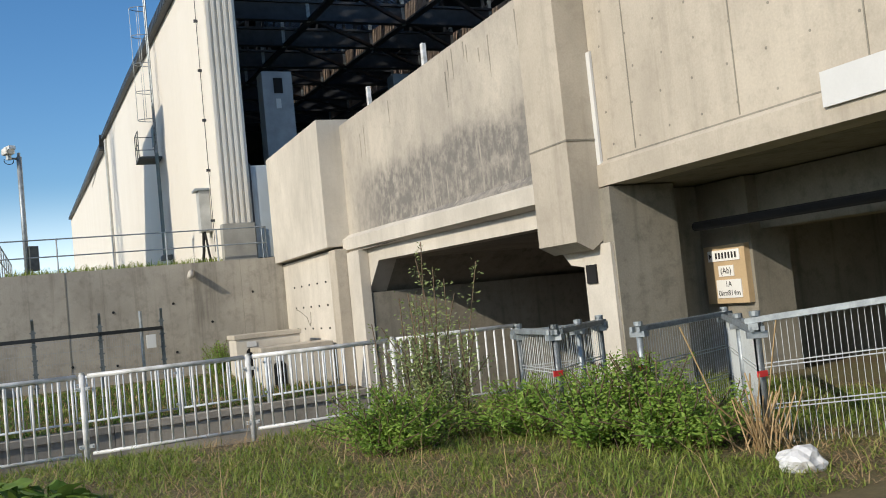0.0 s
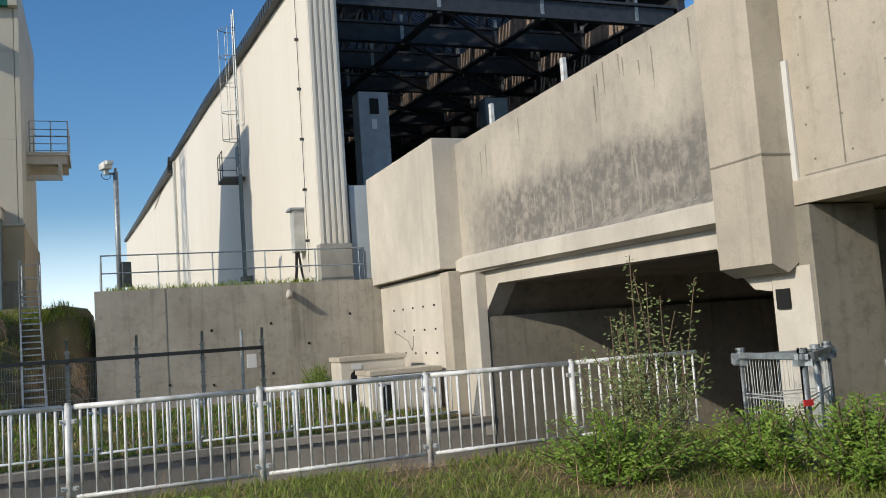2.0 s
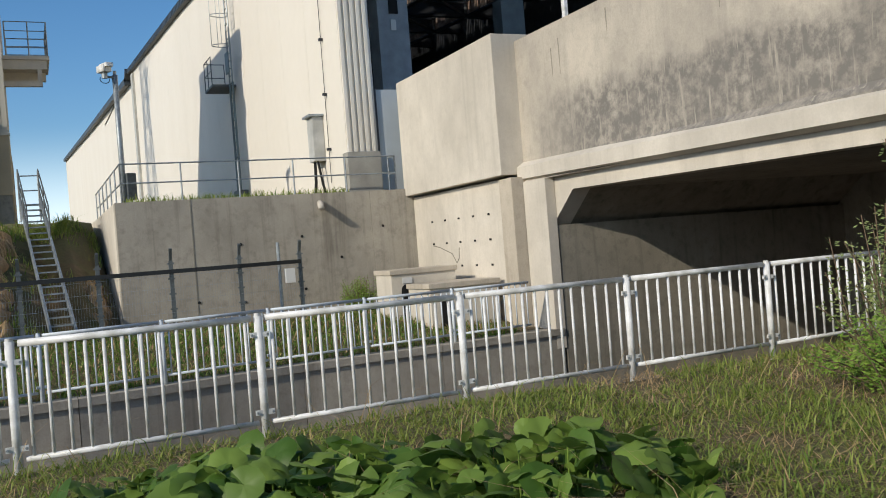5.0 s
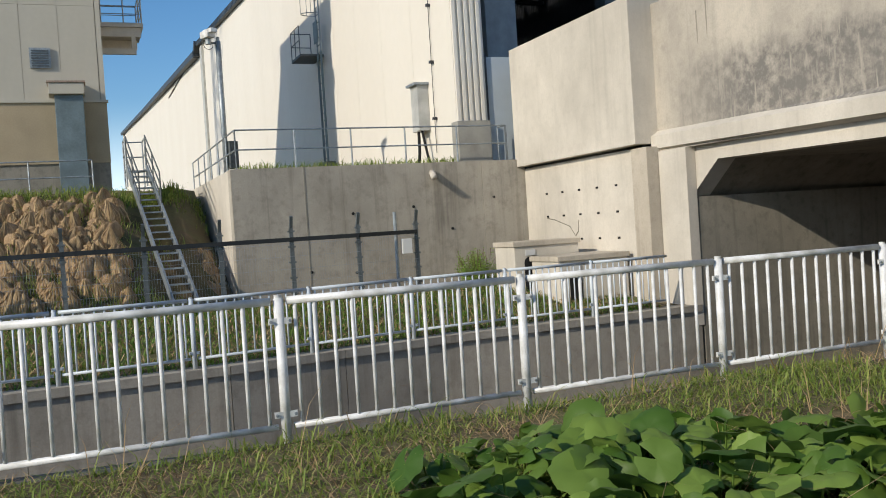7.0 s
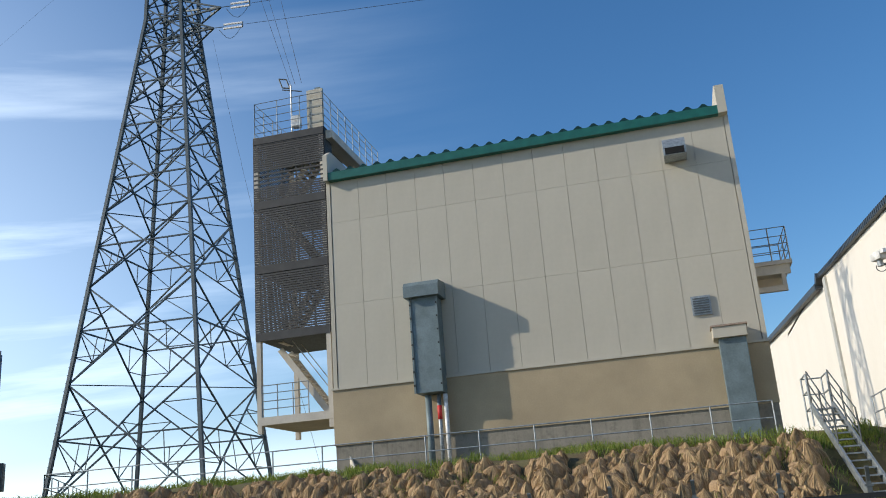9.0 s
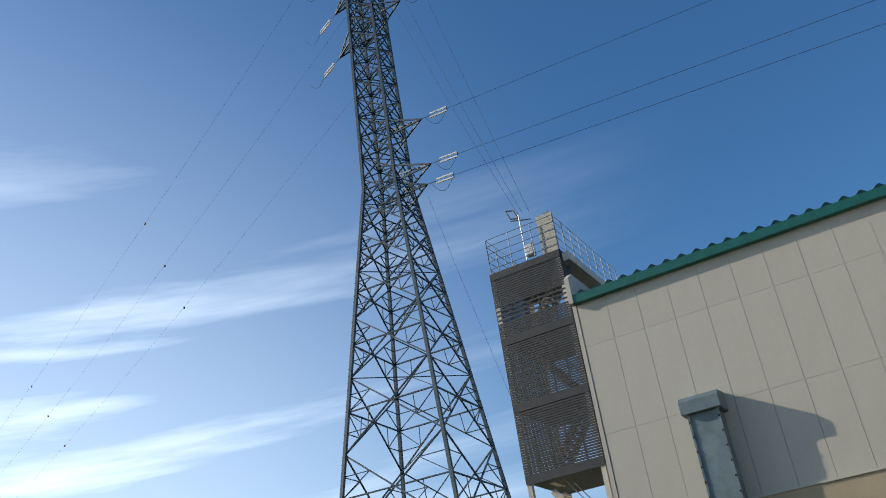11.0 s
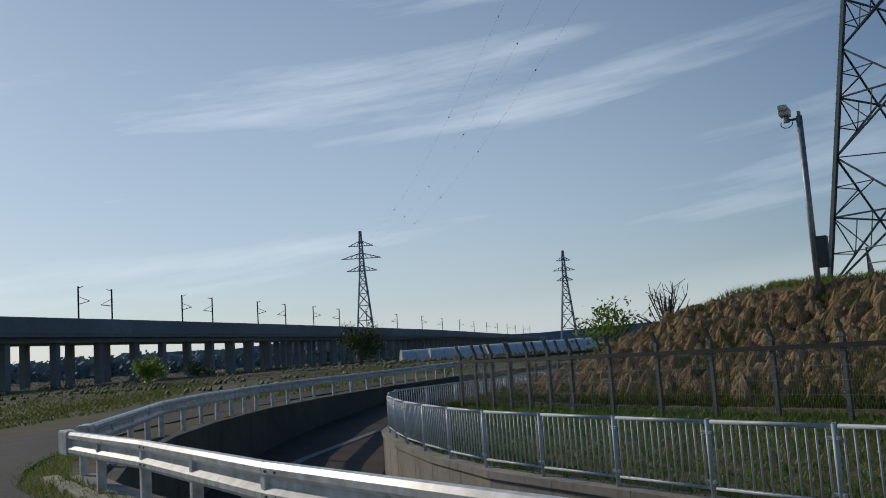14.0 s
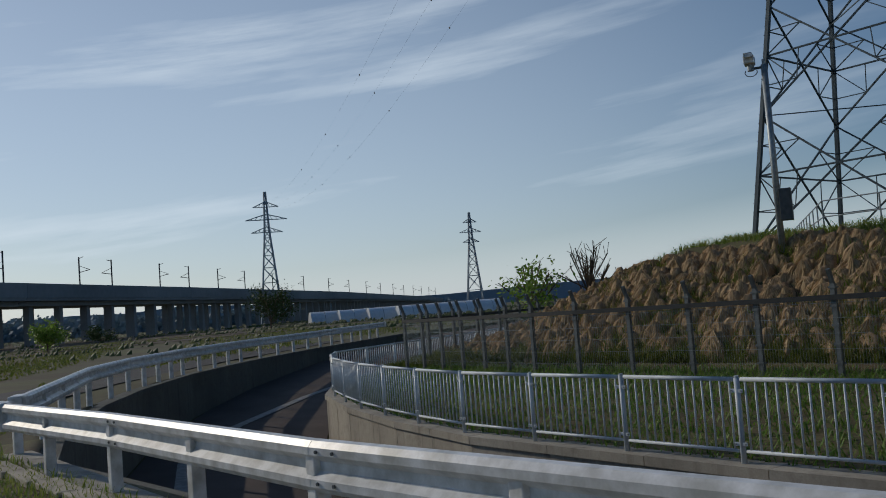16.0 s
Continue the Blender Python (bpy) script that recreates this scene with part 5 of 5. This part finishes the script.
tree((-64, 60, 0.3), 6.5, 2.6, BARK, "bare branched tree beyond the fence", 0, 7, bare=True)


def greenhouse(at, turn, length):
    g = thing("greenhouse", "long white plastic greenhouse tunnel in the fields", "greenhouse", at, "greenhouses")
    g.rotation_euler = (0, 0, turn)
    arc = [(2.4 * math.cos(a), 2.6 * math.sin(a)) for a in np.linspace(0, math.pi, 13)]
    part("cover", Geo().prism(arc, 0, 0, length), GLASSFILM, g)
    for k in range(9):
        part("hoop", Geo().path([(length * k / 8, 2.43 * math.cos(a), 2.64 * math.sin(a)) for a in np.linspace(0, math.pi, 9)], 0.06, 4), GALV, g)


for i in range(4):
    greenhouse((-186 + i * 4.5, 101 + i * 4.5, 0.6), 1.25, 24)
hl = Geo()
prev = None
for i in range(61):
    a = radians(60 + i * 3.2)
    r = 3000
    z = 45 + 55 * abs(noise.noise((i * 0.31, 0, 5))) + 40 * noise.noise((i * 0.12, 3, 1))
    p = (r * math.cos(a), r * math.sin(a), max(20, z))
    if prev:
        b0, b1 = (prev[0], prev[1], -10), (p[0], p[1], -10)
        hl.add([b0, b1, p, prev, (b0[0] * 1.1, b0[1] * 1.1, -10), (b1[0] * 1.1, b1[1] * 1.1, -10)], [(0, 1, 2, 3), (3, 2, 5, 4)])
    prev = p
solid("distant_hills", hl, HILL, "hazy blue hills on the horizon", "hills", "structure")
tl = Geo()
rnd = random.Random(17)
for i in range(2600):
    f = rnd.random()
    x, y = -150 - 520 * f + rnd.uniform(-40, 0), -260 + 860 * f + rnd.uniform(-30, 30)
    x, y = x - 150, y + 10
    h = 9 + 5 * noise.noise((f * 40, 0, 3)) + rnd.uniform(0, 3)
    for k in range(7):
        c = Vector((x + rnd.gauss(0, 2.6), y + rnd.gauss(0, 2.6), 0.3 + h * rnd.uniform(0.05, 1.0)))
        r = rnd.uniform(1.0, 2.6)
        u = Vector((rnd.gauss(0, 1), rnd.gauss(0, 1), rnd.gauss(0, 1))).normalized() * r
        v = u.orthogonal().normalized() * r * 0.8
        tl.add([c - u, c + v, c + u, c - v], [(0, 1, 2, 3)])
# leaf colour lightened and blued to stand in for haze
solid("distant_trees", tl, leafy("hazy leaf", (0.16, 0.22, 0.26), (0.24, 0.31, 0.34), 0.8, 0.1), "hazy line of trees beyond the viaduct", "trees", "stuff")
fg = Geo()
rnd = random.Random(11)
for i in range(900):
    x, y = rnd.uniform(-420, -70), 0
    y = rnd.uniform(-60, 190)
    if y > lerp(INNER, x) - 6 and x > -90:
        continue
    w = rnd.uniform(0.6, 2.2)
    z0 = south(x, y) - 0.05
    for k in range(10):
        cx, cy = x + rnd.gauss(0, w), y + rnd.gauss(0, w * 1.5)
        s = rnd.uniform(0.15, 0.4)
        fg.add([(cx - s, cy, z0), (cx + s, cy + s, z0), (cx + s * 0.3, cy + s, z0 + s * 1.4), (cx - s, cy + 0.2, z0 + s)], [(0, 1, 2, 3)])
solid("field_weeds", fg, DARKLEAF, "low rough weeds over the fields", "weeds", "stuff")
strips = Geo()
for k in range(14):
    x0 = -60 - k * 13
    c = 0.55 + 0.002 * k
    strips.add([(x0, -80, south(x0, 0) + 0.06), (x0 - 6, -80, south(x0 - 6, 0) + 0.06), (x0 - 70, 70, south(x0 - 70, 0) + 0.06), (x0 - 62, 70, south(x0 - 62, 0) + 0.06)], [(0, 1, 2, 3)])
solid("field_strips", strips, mat("ploughed soil", (0.13, 0.095, 0.06), 0.95, scale=0.3, var=0.4, fine=3, bump=0.4), "strips of bare ploughed soil", "field", "structure")


# ---- plants near by ----
def blades(n, place, h0, h1, width, lean, seed, g=None):
    rnd = random.Random(seed)
    g = g or Geo()
    for i in range(n):
        x, y, z = place(rnd)
        h, a = rnd.uniform(h0, h1), rnd.uniform(0, 6.28)
        d = Vector((math.cos(a), math.sin(a), 0))
        s = Vector((-d.y, d.x, 0)) * width * rnd.uniform(0.6, 1.3)
        p = Vector((x, y, z - 0.02))
        m = p + d * h * lean * 0.35 + Vector((0, 0, h * 0.65))
        t = p + d * h * lean * rnd.uniform(0.7, 1.3) + Vector((0, 0, h * rnd.uniform(0.7, 1.0)))
        g.add([p - s, p + s, m + s * 0.7, m - s * 0.7, t], [(0, 1, 2, 3), (3, 2, 4)])
    return g


def near_bank(rnd):
    x = rnd.uniform(-13, 9)
    y = rnd.uniform(max(path_hi(x) + 0.3, 4.5), 11.5)
    return x, y, south(x, y)


def lush(rnd):
    while True:
        x, y, z = near_bank(rnd)
        if noise.noise((x * 0.8, y * 0.8, 7)) + 0.5 * noise.noise((x * 2.6, y * 2.6, 1)) > rnd.uniform(-0.45, 0.25):
            return x, y, z


def straw(rnd):
    while True:
        x, y, z = near_bank(rnd)
        if noise.noise((x * 0.8, y * 0.8, 7)) + 0.5 * noise.noise((x * 2.6, y * 2.6, 1)) < rnd.uniform(-0.3, 0.35):
            return x, y, z


solid("grass", blades(110000, lush, 0.03, 0.1, 0.006, 1.5, 21, blades(9000, lush, 0.1, 0.22, 0.006, 1.0, 25)), GRASS, "short green roadside grass below the railing", "grass", "stuff")
solid("dry_grass", blades(24000, straw, 0.03, 0.11, 0.004, 3.2, 22, blades(900, straw, 0.25, 0.5, 0.003, 2.0, 26)), DRY, "dry straw coloured grass among the green", "grass", "stuff")


def far_strip(rnd):
    x = rnd.uniform(-42, 6.3)
    y = rnd.uniform(lerp(INNER, x) + 0.3, 25.9)
    return x, y, north(x, y)


def sparse_strip(rnd):
    x = rnd.uniform(-14, 6.3)
    y = rnd.uniform(lerp(INNER, x) + 0.3, 25.9)
    return x, y, north(x, y)


solid("dry_grass", blades(9000, sparse_strip, 0.05, 0.22, 0.012, 1.8, 24), DRY, "dry grass among the green behind the far railing", "grass", "stuff")
solid("grass", blades(46000, far_strip, 0.05, 0.22, 0.014, 1.2, 23), MEADOW, "lush green grass behind the far railing", "grass", "stuff")


STRAW = mat("straw tussock", (0.4, 0.275, 0.155), 0.9, scale=2.2, var=0.5, fine=24, bump=1.0, dirt=(0.27, 0.18, 0.095), stretch=(5, 1, 1))


def tussocks(seed, n):
    """Shaggy heads of dead grass: rounded mounds, and strands that droop over them down the slope."""
    rnd = random.Random(seed)
    bm = bmesh.new()
    bmesh.ops.create_icosphere(bm, subdivisions=2, radius=1.0)
    base = [v.co.copy() for v in bm.verts]
    faces = [tuple(v.index for v in f.verts) for f in bm.faces]
    bm.free()
    mounds, strands = Geo(), Geo()
    for i in range(n):
        x, y = rnd.uniform(-42, -1.9), 26.1 + 4.3 * rnd.random() ** 0.95
        if -4.1 < x < -2.2 and y < 32:
            continue
        z = north(x, y)
        if z < 0.6:
            continue
        size = rnd.uniform(0.7, 1.3)
        w, d, h = size * rnd.uniform(0.15, 0.26), size * rnd.uniform(0.17, 0.27), size * rnd.uniform(0.16, 0.3)
        lean, off = rnd.gauss(0, 0.45), rnd.uniform(0, 99)

        def place(c):
            k = 1 + 0.4 * noise.noise(c * 1.6 + Vector((off, 0, 0)))
            px, py, pz = c.x * w * k, c.y * d * k, c.z * h * k
            return Vector((x + px + lean * py, y + py, z + 0.06 + pz - max(0, -c.y) * 0.15 + py * 0.35))

        mounds.add([place(c) for c in base], faces)
        for k in range(30):
            a = -math.pi / 2 + rnd.gauss(0, 1.0)
            reach = rnd.uniform(1.5, 2.5)
            start = rnd.uniform(0.0, 0.35)
            pts = []
            for f in (0.0, 0.4, 0.75, 1.0):
                e = start + (reach - start) * f
                r = 1.03 + 0.12 * rnd.random() + 0.2 * f * f
                pts.append(place(Vector((math.sin(e) * math.cos(a), math.sin(e) * math.sin(a), math.cos(e))) * r))
                a += rnd.gauss(0, 0.1)
            t = rnd.uniform(0.005, 0.012)
            o = Vector((math.sin(a) * t, -math.cos(a) * t, 0))
            p, q, m, tip = pts
            strands.add([p - o, p + o, q + o, q - o, m + o, m - o, tip], [(0, 1, 2, 3), (3, 2, 4, 5), (5, 4, 6)])
    return mounds, strands


mounds, strands = tussocks(38, 2300)
solid("straw_tussocks", mounds, STRAW, "rounded straw tussocks flattened over the bank", "dry grass", "stuff", smooth=True)
solid("dry_tussocks", strands, DRY, "drooping strands of dry grass over the tussocks", "dry grass", "stuff")


def bank_green(rnd):
    x = rnd.uniform(-42, -1.7)
    y = rnd.choice([rnd.uniform(25.8, 27.2), rnd.uniform(30.0, 31.6), rnd.uniform(29.4, 31.0), rnd.uniform(26, 31)])
    if noise.noise((x * 0.25, y * 0.4, 9)) < -0.02 and 26.5 < y < 31:
        y = 31.6 + rnd.random()
    return x, y, north(x, y)


solid("bank_grass", blades(34000, bank_green, 0.1, 0.36, 0.011, 1.0, 33), GRASS, "green grass at the foot and crest of the bank", "grass", "stuff")
def bank_weed(rnd):
    while True:
        x, y = rnd.uniform(-42, -9), 25.8 + 4.4 * rnd.random() ** 1.5
        if noise.noise((x * 0.35, y * 0.5, 13)) + 0.12 * (28.5 - y) + 0.015 * (-22 - x) > rnd.uniform(-0.1, 0.35):
            return x, y, north(x, y) + 0.08


solid("bank_weeds", blades(26000, bank_weed, 0.1, 0.34, 0.013, 1.1, 39), FIELDGREEN, "green weeds growing through the dry bank", "weeds", "stuff")
solid("terrace_grass", blades(2500, lambda r: (r.uniform(-1.2, 5.0), r.uniform(28.15, 31), 3.66), 0.1, 0.38, 0.014, 0.6, 34), GRASS, "tufts of grass on the terrace edge", "grass", "stuff")


def verge(rnd):
    x = rnd.uniform(-34, -12)
    return x, rnd.uniform(path_hi(x) - 0.1, path_hi(x) + 0.8), south(x, path_hi(x)) + 0.0


solid("verge_grass", blades(5000, verge, 0.05, 0.2, 0.008, 0.8, 35), GRASS, "short weeds along the path's kerb", "grass", "stuff")


def field(rnd):
    x = -34 - 110 * rnd.random() ** 1.6
    y = rnd.uniform(-35, lerp(OUTER, x) - 6.0)
    if noise.noise((x * 0.05 + y * 0.12, y * 0.03, 4)) < -0.12:
        x, y = x - 3, y - 5
    return x, y, south(x, y)


solid("field_grass", blades(60000, field, 0.06, 0.24, 0.05, 0.9, 37), FIELDGREEN, "rough green field weeds beside the path", "weeds", "stuff")
kb = thing("kerb", "row of pale concrete kerb stones along the path", "kerb", kind="structure")
for i in range(14):
    x = -13 - i * 1.1
    y = path_hi(x - 0.5) + 0.5
    part("kerb_stone", Geo().box(x - 1.08, y - 0.15, 0.45, x, y + 0.12, 0.7), CONC, kb, bevel=0.015)
    part("edge_slab", Geo().box(x - 1.08, 11.0, 0.4, x, 11.42, 0.66), CONC_ROAD, kb, bevel=0.015)


def big_leaf(rnd):
    """A heart shaped leaf, folded along its ribs, with a wavy toothed edge."""
    g = Geo()
    n = 22
    g.v.append((0, 0, 0))
    droop, phase = rnd.uniform(0.1, 0.45), rnd.uniform(0, 6)
    for rr in (0.35, 0.7, 1.0):
        for i in range(n):
            a = radians(14) + (2 * math.pi - radians(28)) * i / (n - 1)
            r = rr * (1 + 0.1 * math.cos(a) ** 2 + 0.05 * math.sin(9 * a + phase) * rr)
            fold = 0.06 * abs(math.sin(3.5 * a)) * rr
            g.v.append((-math.cos(a) * r + 0.12, math.sin(a) * r * 1.08, 0.16 * rr - droop * rr * rr * rr + fold + 0.07 * math.sin(4 * a + phase) * rr * rr))
    for i in range(n - 1):
        g.f.append((0, 1 + i, 2 + i))
        for k in range(2):
            o = 1 + k * n
            g.f.append((o + i, o + n + i, o + n + i + 1, o + i + 1))
    return g.mesh("leaf", BIGLEAF, True)


def butterbur(x0, x1, y0, y1, n, seed, label):
    rnd = random.Random(seed)
    t = thing("butterbur_plant", label, "plant", ((x0 + x1) / 2, (y0 + y1) / 2, 0.4))
    shapes = [big_leaf(rnd) for _ in range(7)]
    for i in range(n):
        a, r = rnd.uniform(0, 6.28), rnd.random() ** 0.6
        x, y = math.cos(a) * r * (x1 - x0) * 0.55, math.sin(a) * r * (y1 - y0) * 0.55
        z = rnd.uniform(0.06, 0.36) * (1.15 - 0.5 * r)
        o = part("leaf", rnd.choice(shapes), BIGLEAF, t)
        o.matrix_local = Matrix.Translation((x, y, z)) @ Euler((rnd.gauss(-0.15, 0.5), rnd.gauss(0, 0.5), rnd.uniform(0, 6.28))).to_matrix().to_4x4() @ Matrix.Scale(rnd.uniform(0.06, 0.145), 4)
        part("stalk", Geo().beam((x * 0.96, y * 0.96, 0), (x, y, z), 0.006, None, 5), BIGLEAF, t)


butterbur(-3.7, -1.2, 8.2, 10.0, 290, 41, "patch of broad green butterbur leaves in the grass")
butterbur(-1.8, 0.1, 7.5, 9.3, 190, 42, "patch of broad green butterbur leaves in the grass")


def shrub(at, h, w, stems, leaves, seed, label, foliage=None):
    rnd = random.Random(seed)
    t = thing("shrub", label, "shrub", at)
    wood, fol = Geo(), Geo()
    for i in range(stems):
        a = rnd.uniform(0, 6.28)
        hh = h * rnd.uniform(0.35, 1.0) ** 1.2
        tip = Vector((math.cos(a), math.sin(a), 0)) * w * rnd.uniform(0.1, 1.0) * (1.3 - hh / h * 0.6) + Vector((0, 0, hh))
        base = Vector((rnd.gauss(0, 0.15), rnd.gauss(0, 0.12), 0)) * w + tip * 0.25
        base.z = 0
        mid = base.lerp(tip, 0.5) + Vector((rnd.gauss(0, 0.05), rnd.gauss(0, 0.05), 0.05))
        wood.path([base, mid, tip], 0.006, 4)
        for k in range(leaves):
            f = rnd.uniform(0.12, 1)
            c = base.lerp(mid, f * 2) if f < 0.5 else mid.lerp(tip, f * 2 - 1)
            d = Vector((rnd.gauss(0, 1), rnd.gauss(0, 1), rnd.gauss(0.2, 0.7))).normalized()
            s = rnd.uniform(0.03, 0.06)
            v = d.orthogonal().normalized() * s * 0.22
            c = c + d * rnd.uniform(0.0, 0.08)
            fol.add([c, c + d * s * 0.5 + v, c + d * s, c + d * s * 0.5 - v], [(0, 1, 2, 3)])
    part("branchwork", wood, BARK, t)
    part("foliage", fol, foliage or LEAF, t)


shrub((3.9, 9.6, 0.38), 1.75, 0.75, 40, 110, 51, "tall sprawling willow shrub beside the railing", WILLOW)
shrub((4.0, 9.3, 0.38), 2.3, 0.75, 16, 130, 58, "tall thin willow shoots rising before the railing", WILLOW)
shrub((3.2, 8.9, 0.38), 0.75, 0.9, 90, 95, 52, "low dense green weeds below the shrub")
shrub((4.6, 8.5, 0.38), 0.7, 0.9, 80, 95, 53, "low dense green weeds below the shrub")
shrub((4.75, 7.4, 0.38), 0.8, 0.85, 100, 100, 54, "bright green weeds before the wire fence")
shrub((5.2, 6.6, 0.38), 0.6, 0.9, 80, 90, 55, "low green weeds in the grass")
shrub((5.0, 6.9, 0.38), 0.95, 0.6, 80, 100, 56, "bright green weeds before the wire fence")
shrub((4.3, 26.0, 0.3), 1.05, 0.75, 110, 80, 57, "bright green shrub at the foot of the retaining wall")


# wire fence cage at the bridge's foot
def wire_fence(a, b, h, label, posts=2, tag=True, cap=True):
    f = thing("wire_fence", label, "fence", group="wire fence panels")
    a, b = Vector(a), Vector(b)
    up = Vector((0, 0, h))
    d = (b - a).normalized()
    side = Vector((-d.y, d.x, 0)).normalized()
    for i in range(posts):
        p = a.lerp(b, i / (posts - 1))
        part("post", Geo().beam(p, p + up * 1.03, 0.036, None, 10), GALV, f, smooth=True)
        if cap:
            part("cap", Geo().beam(p + up * 1.03, p + up * 1.03 + Vector((0, 0, 0.045)), 0.05, None, 10), GALV, f)
        part("clamp", Geo().beam(p + up * 0.95 - side * 0.09, p + up * 0.95 + side * 0.09, 0.09, 0.06), GALV, f)
    for o in (-0.045, 0.045):
        part("top_rail", Geo().beam(a + up + side * o - d * 0.08, b + up + side * o + d * 0.08, 0.035, 0.05), GALV, f)
    part("top_wire", Geo().path([a.lerp(b, j / 40) + up + side * (0.05 if j % 2 else -0.05) + Vector((0, 0, -0.03)) for j in range(41)], 0.004, 4), WIRE, f)
    n = int((b - a).length / 0.052)
    upright = Geo().beam((0, 0, 0.03), (0, 0, h), 0.0036, None, 4).mesh("upright_wire", WIRE)
    for i in range(1, n):
        part("upright_wire", upright, WIRE, f).location = a.lerp(b, i / n)
    for z in (0.3, 0.62):
        for dz in (0, 0.035):
            part("mid_wire", Geo().beam(a + up * z + Vector((0, 0, dz)), b + up * z + Vector((0, 0, dz)), 0.006, None, 5), WIRE, f)
    if tag:
        part("red_tag", Geo().box(a.x - 0.09, a.y - 0.06, a.z + h * 0.6, a.x + 0.02, a.y - 0.045, a.z + h * 0.65), RED, f)


wire_fence((4.75, 8.04, 0.36), (4.88, 9.08, 0.36), 1.14, "galvanised wire fence panel of the enclosure", 2)
wire_fence((4.75, 8.04, 0.36), (5.88, 8.91, 0.36), 1.14, "galvanised wire fence panel of the enclosure", 3, False)
wire_fence((4.88, 9.08, 0.36), (5.88, 8.91, 0.36), 1.12, "galvanised wire fence panel of the enclosure", 2, False)
wire_fence((5.6, 7.75, 0.36), (7.4, 8.5, 0.36), 1.08, "galvanised wire fence panel under the bridge", 2)
wire_fence((5.72, 6.15, 0.36), (7.4, 8.5, 0.36), 1.06, "galvanised wire fence panel under the bridge", 3)
wire_fence((5.72, 6.15, 0.36), (6.55, 4.85, 0.5), 1.14, "galvanised wire fence panel stepping up the slope", 2, False)
wire_fence((6.55, 4.85, 0.5), (7.1, 3.9, 0.7), 1.14, "galvanised wire fence panel stepping up the slope", 2, False)


sk = thing("plastic_sack", "crumpled white plastic sack in the grass", "sack", (5.15, 5.2, 0.45))
bm = bmesh.new()
bmesh.ops.create_icosphere(bm, subdivisions=3, radius=0.17)
for v in bm.verts:
    v.co *= 1 + 0.35 * noise.noise(v.co * 9)
    v.co.z *= 0.75
me = bpy.data.meshes.new("sack_body")
bm.to_mesh(me)
bm.free()
me.materials.append(PLASTIC)
part("sack_body", me, PLASTIC, sk)
reeds = Geo()
rnd = random.Random(61)
for i in range(60):
    x, y = 5.5 + rnd.gauss(0, 0.1), 5.95 + rnd.gauss(0, 0.1)
    reeds.beam((x, y, 0.35), (x + rnd.gauss(0, 0.18), y + rnd.gauss(0, 0.12), 0.35 + rnd.uniform(0.25, 1.7 if i < 5 else 0.6)), 0.007, None, 4)
solid("dry_reeds", reeds, DRY, "tuft of dry reed stalks", "reeds", "stuff")
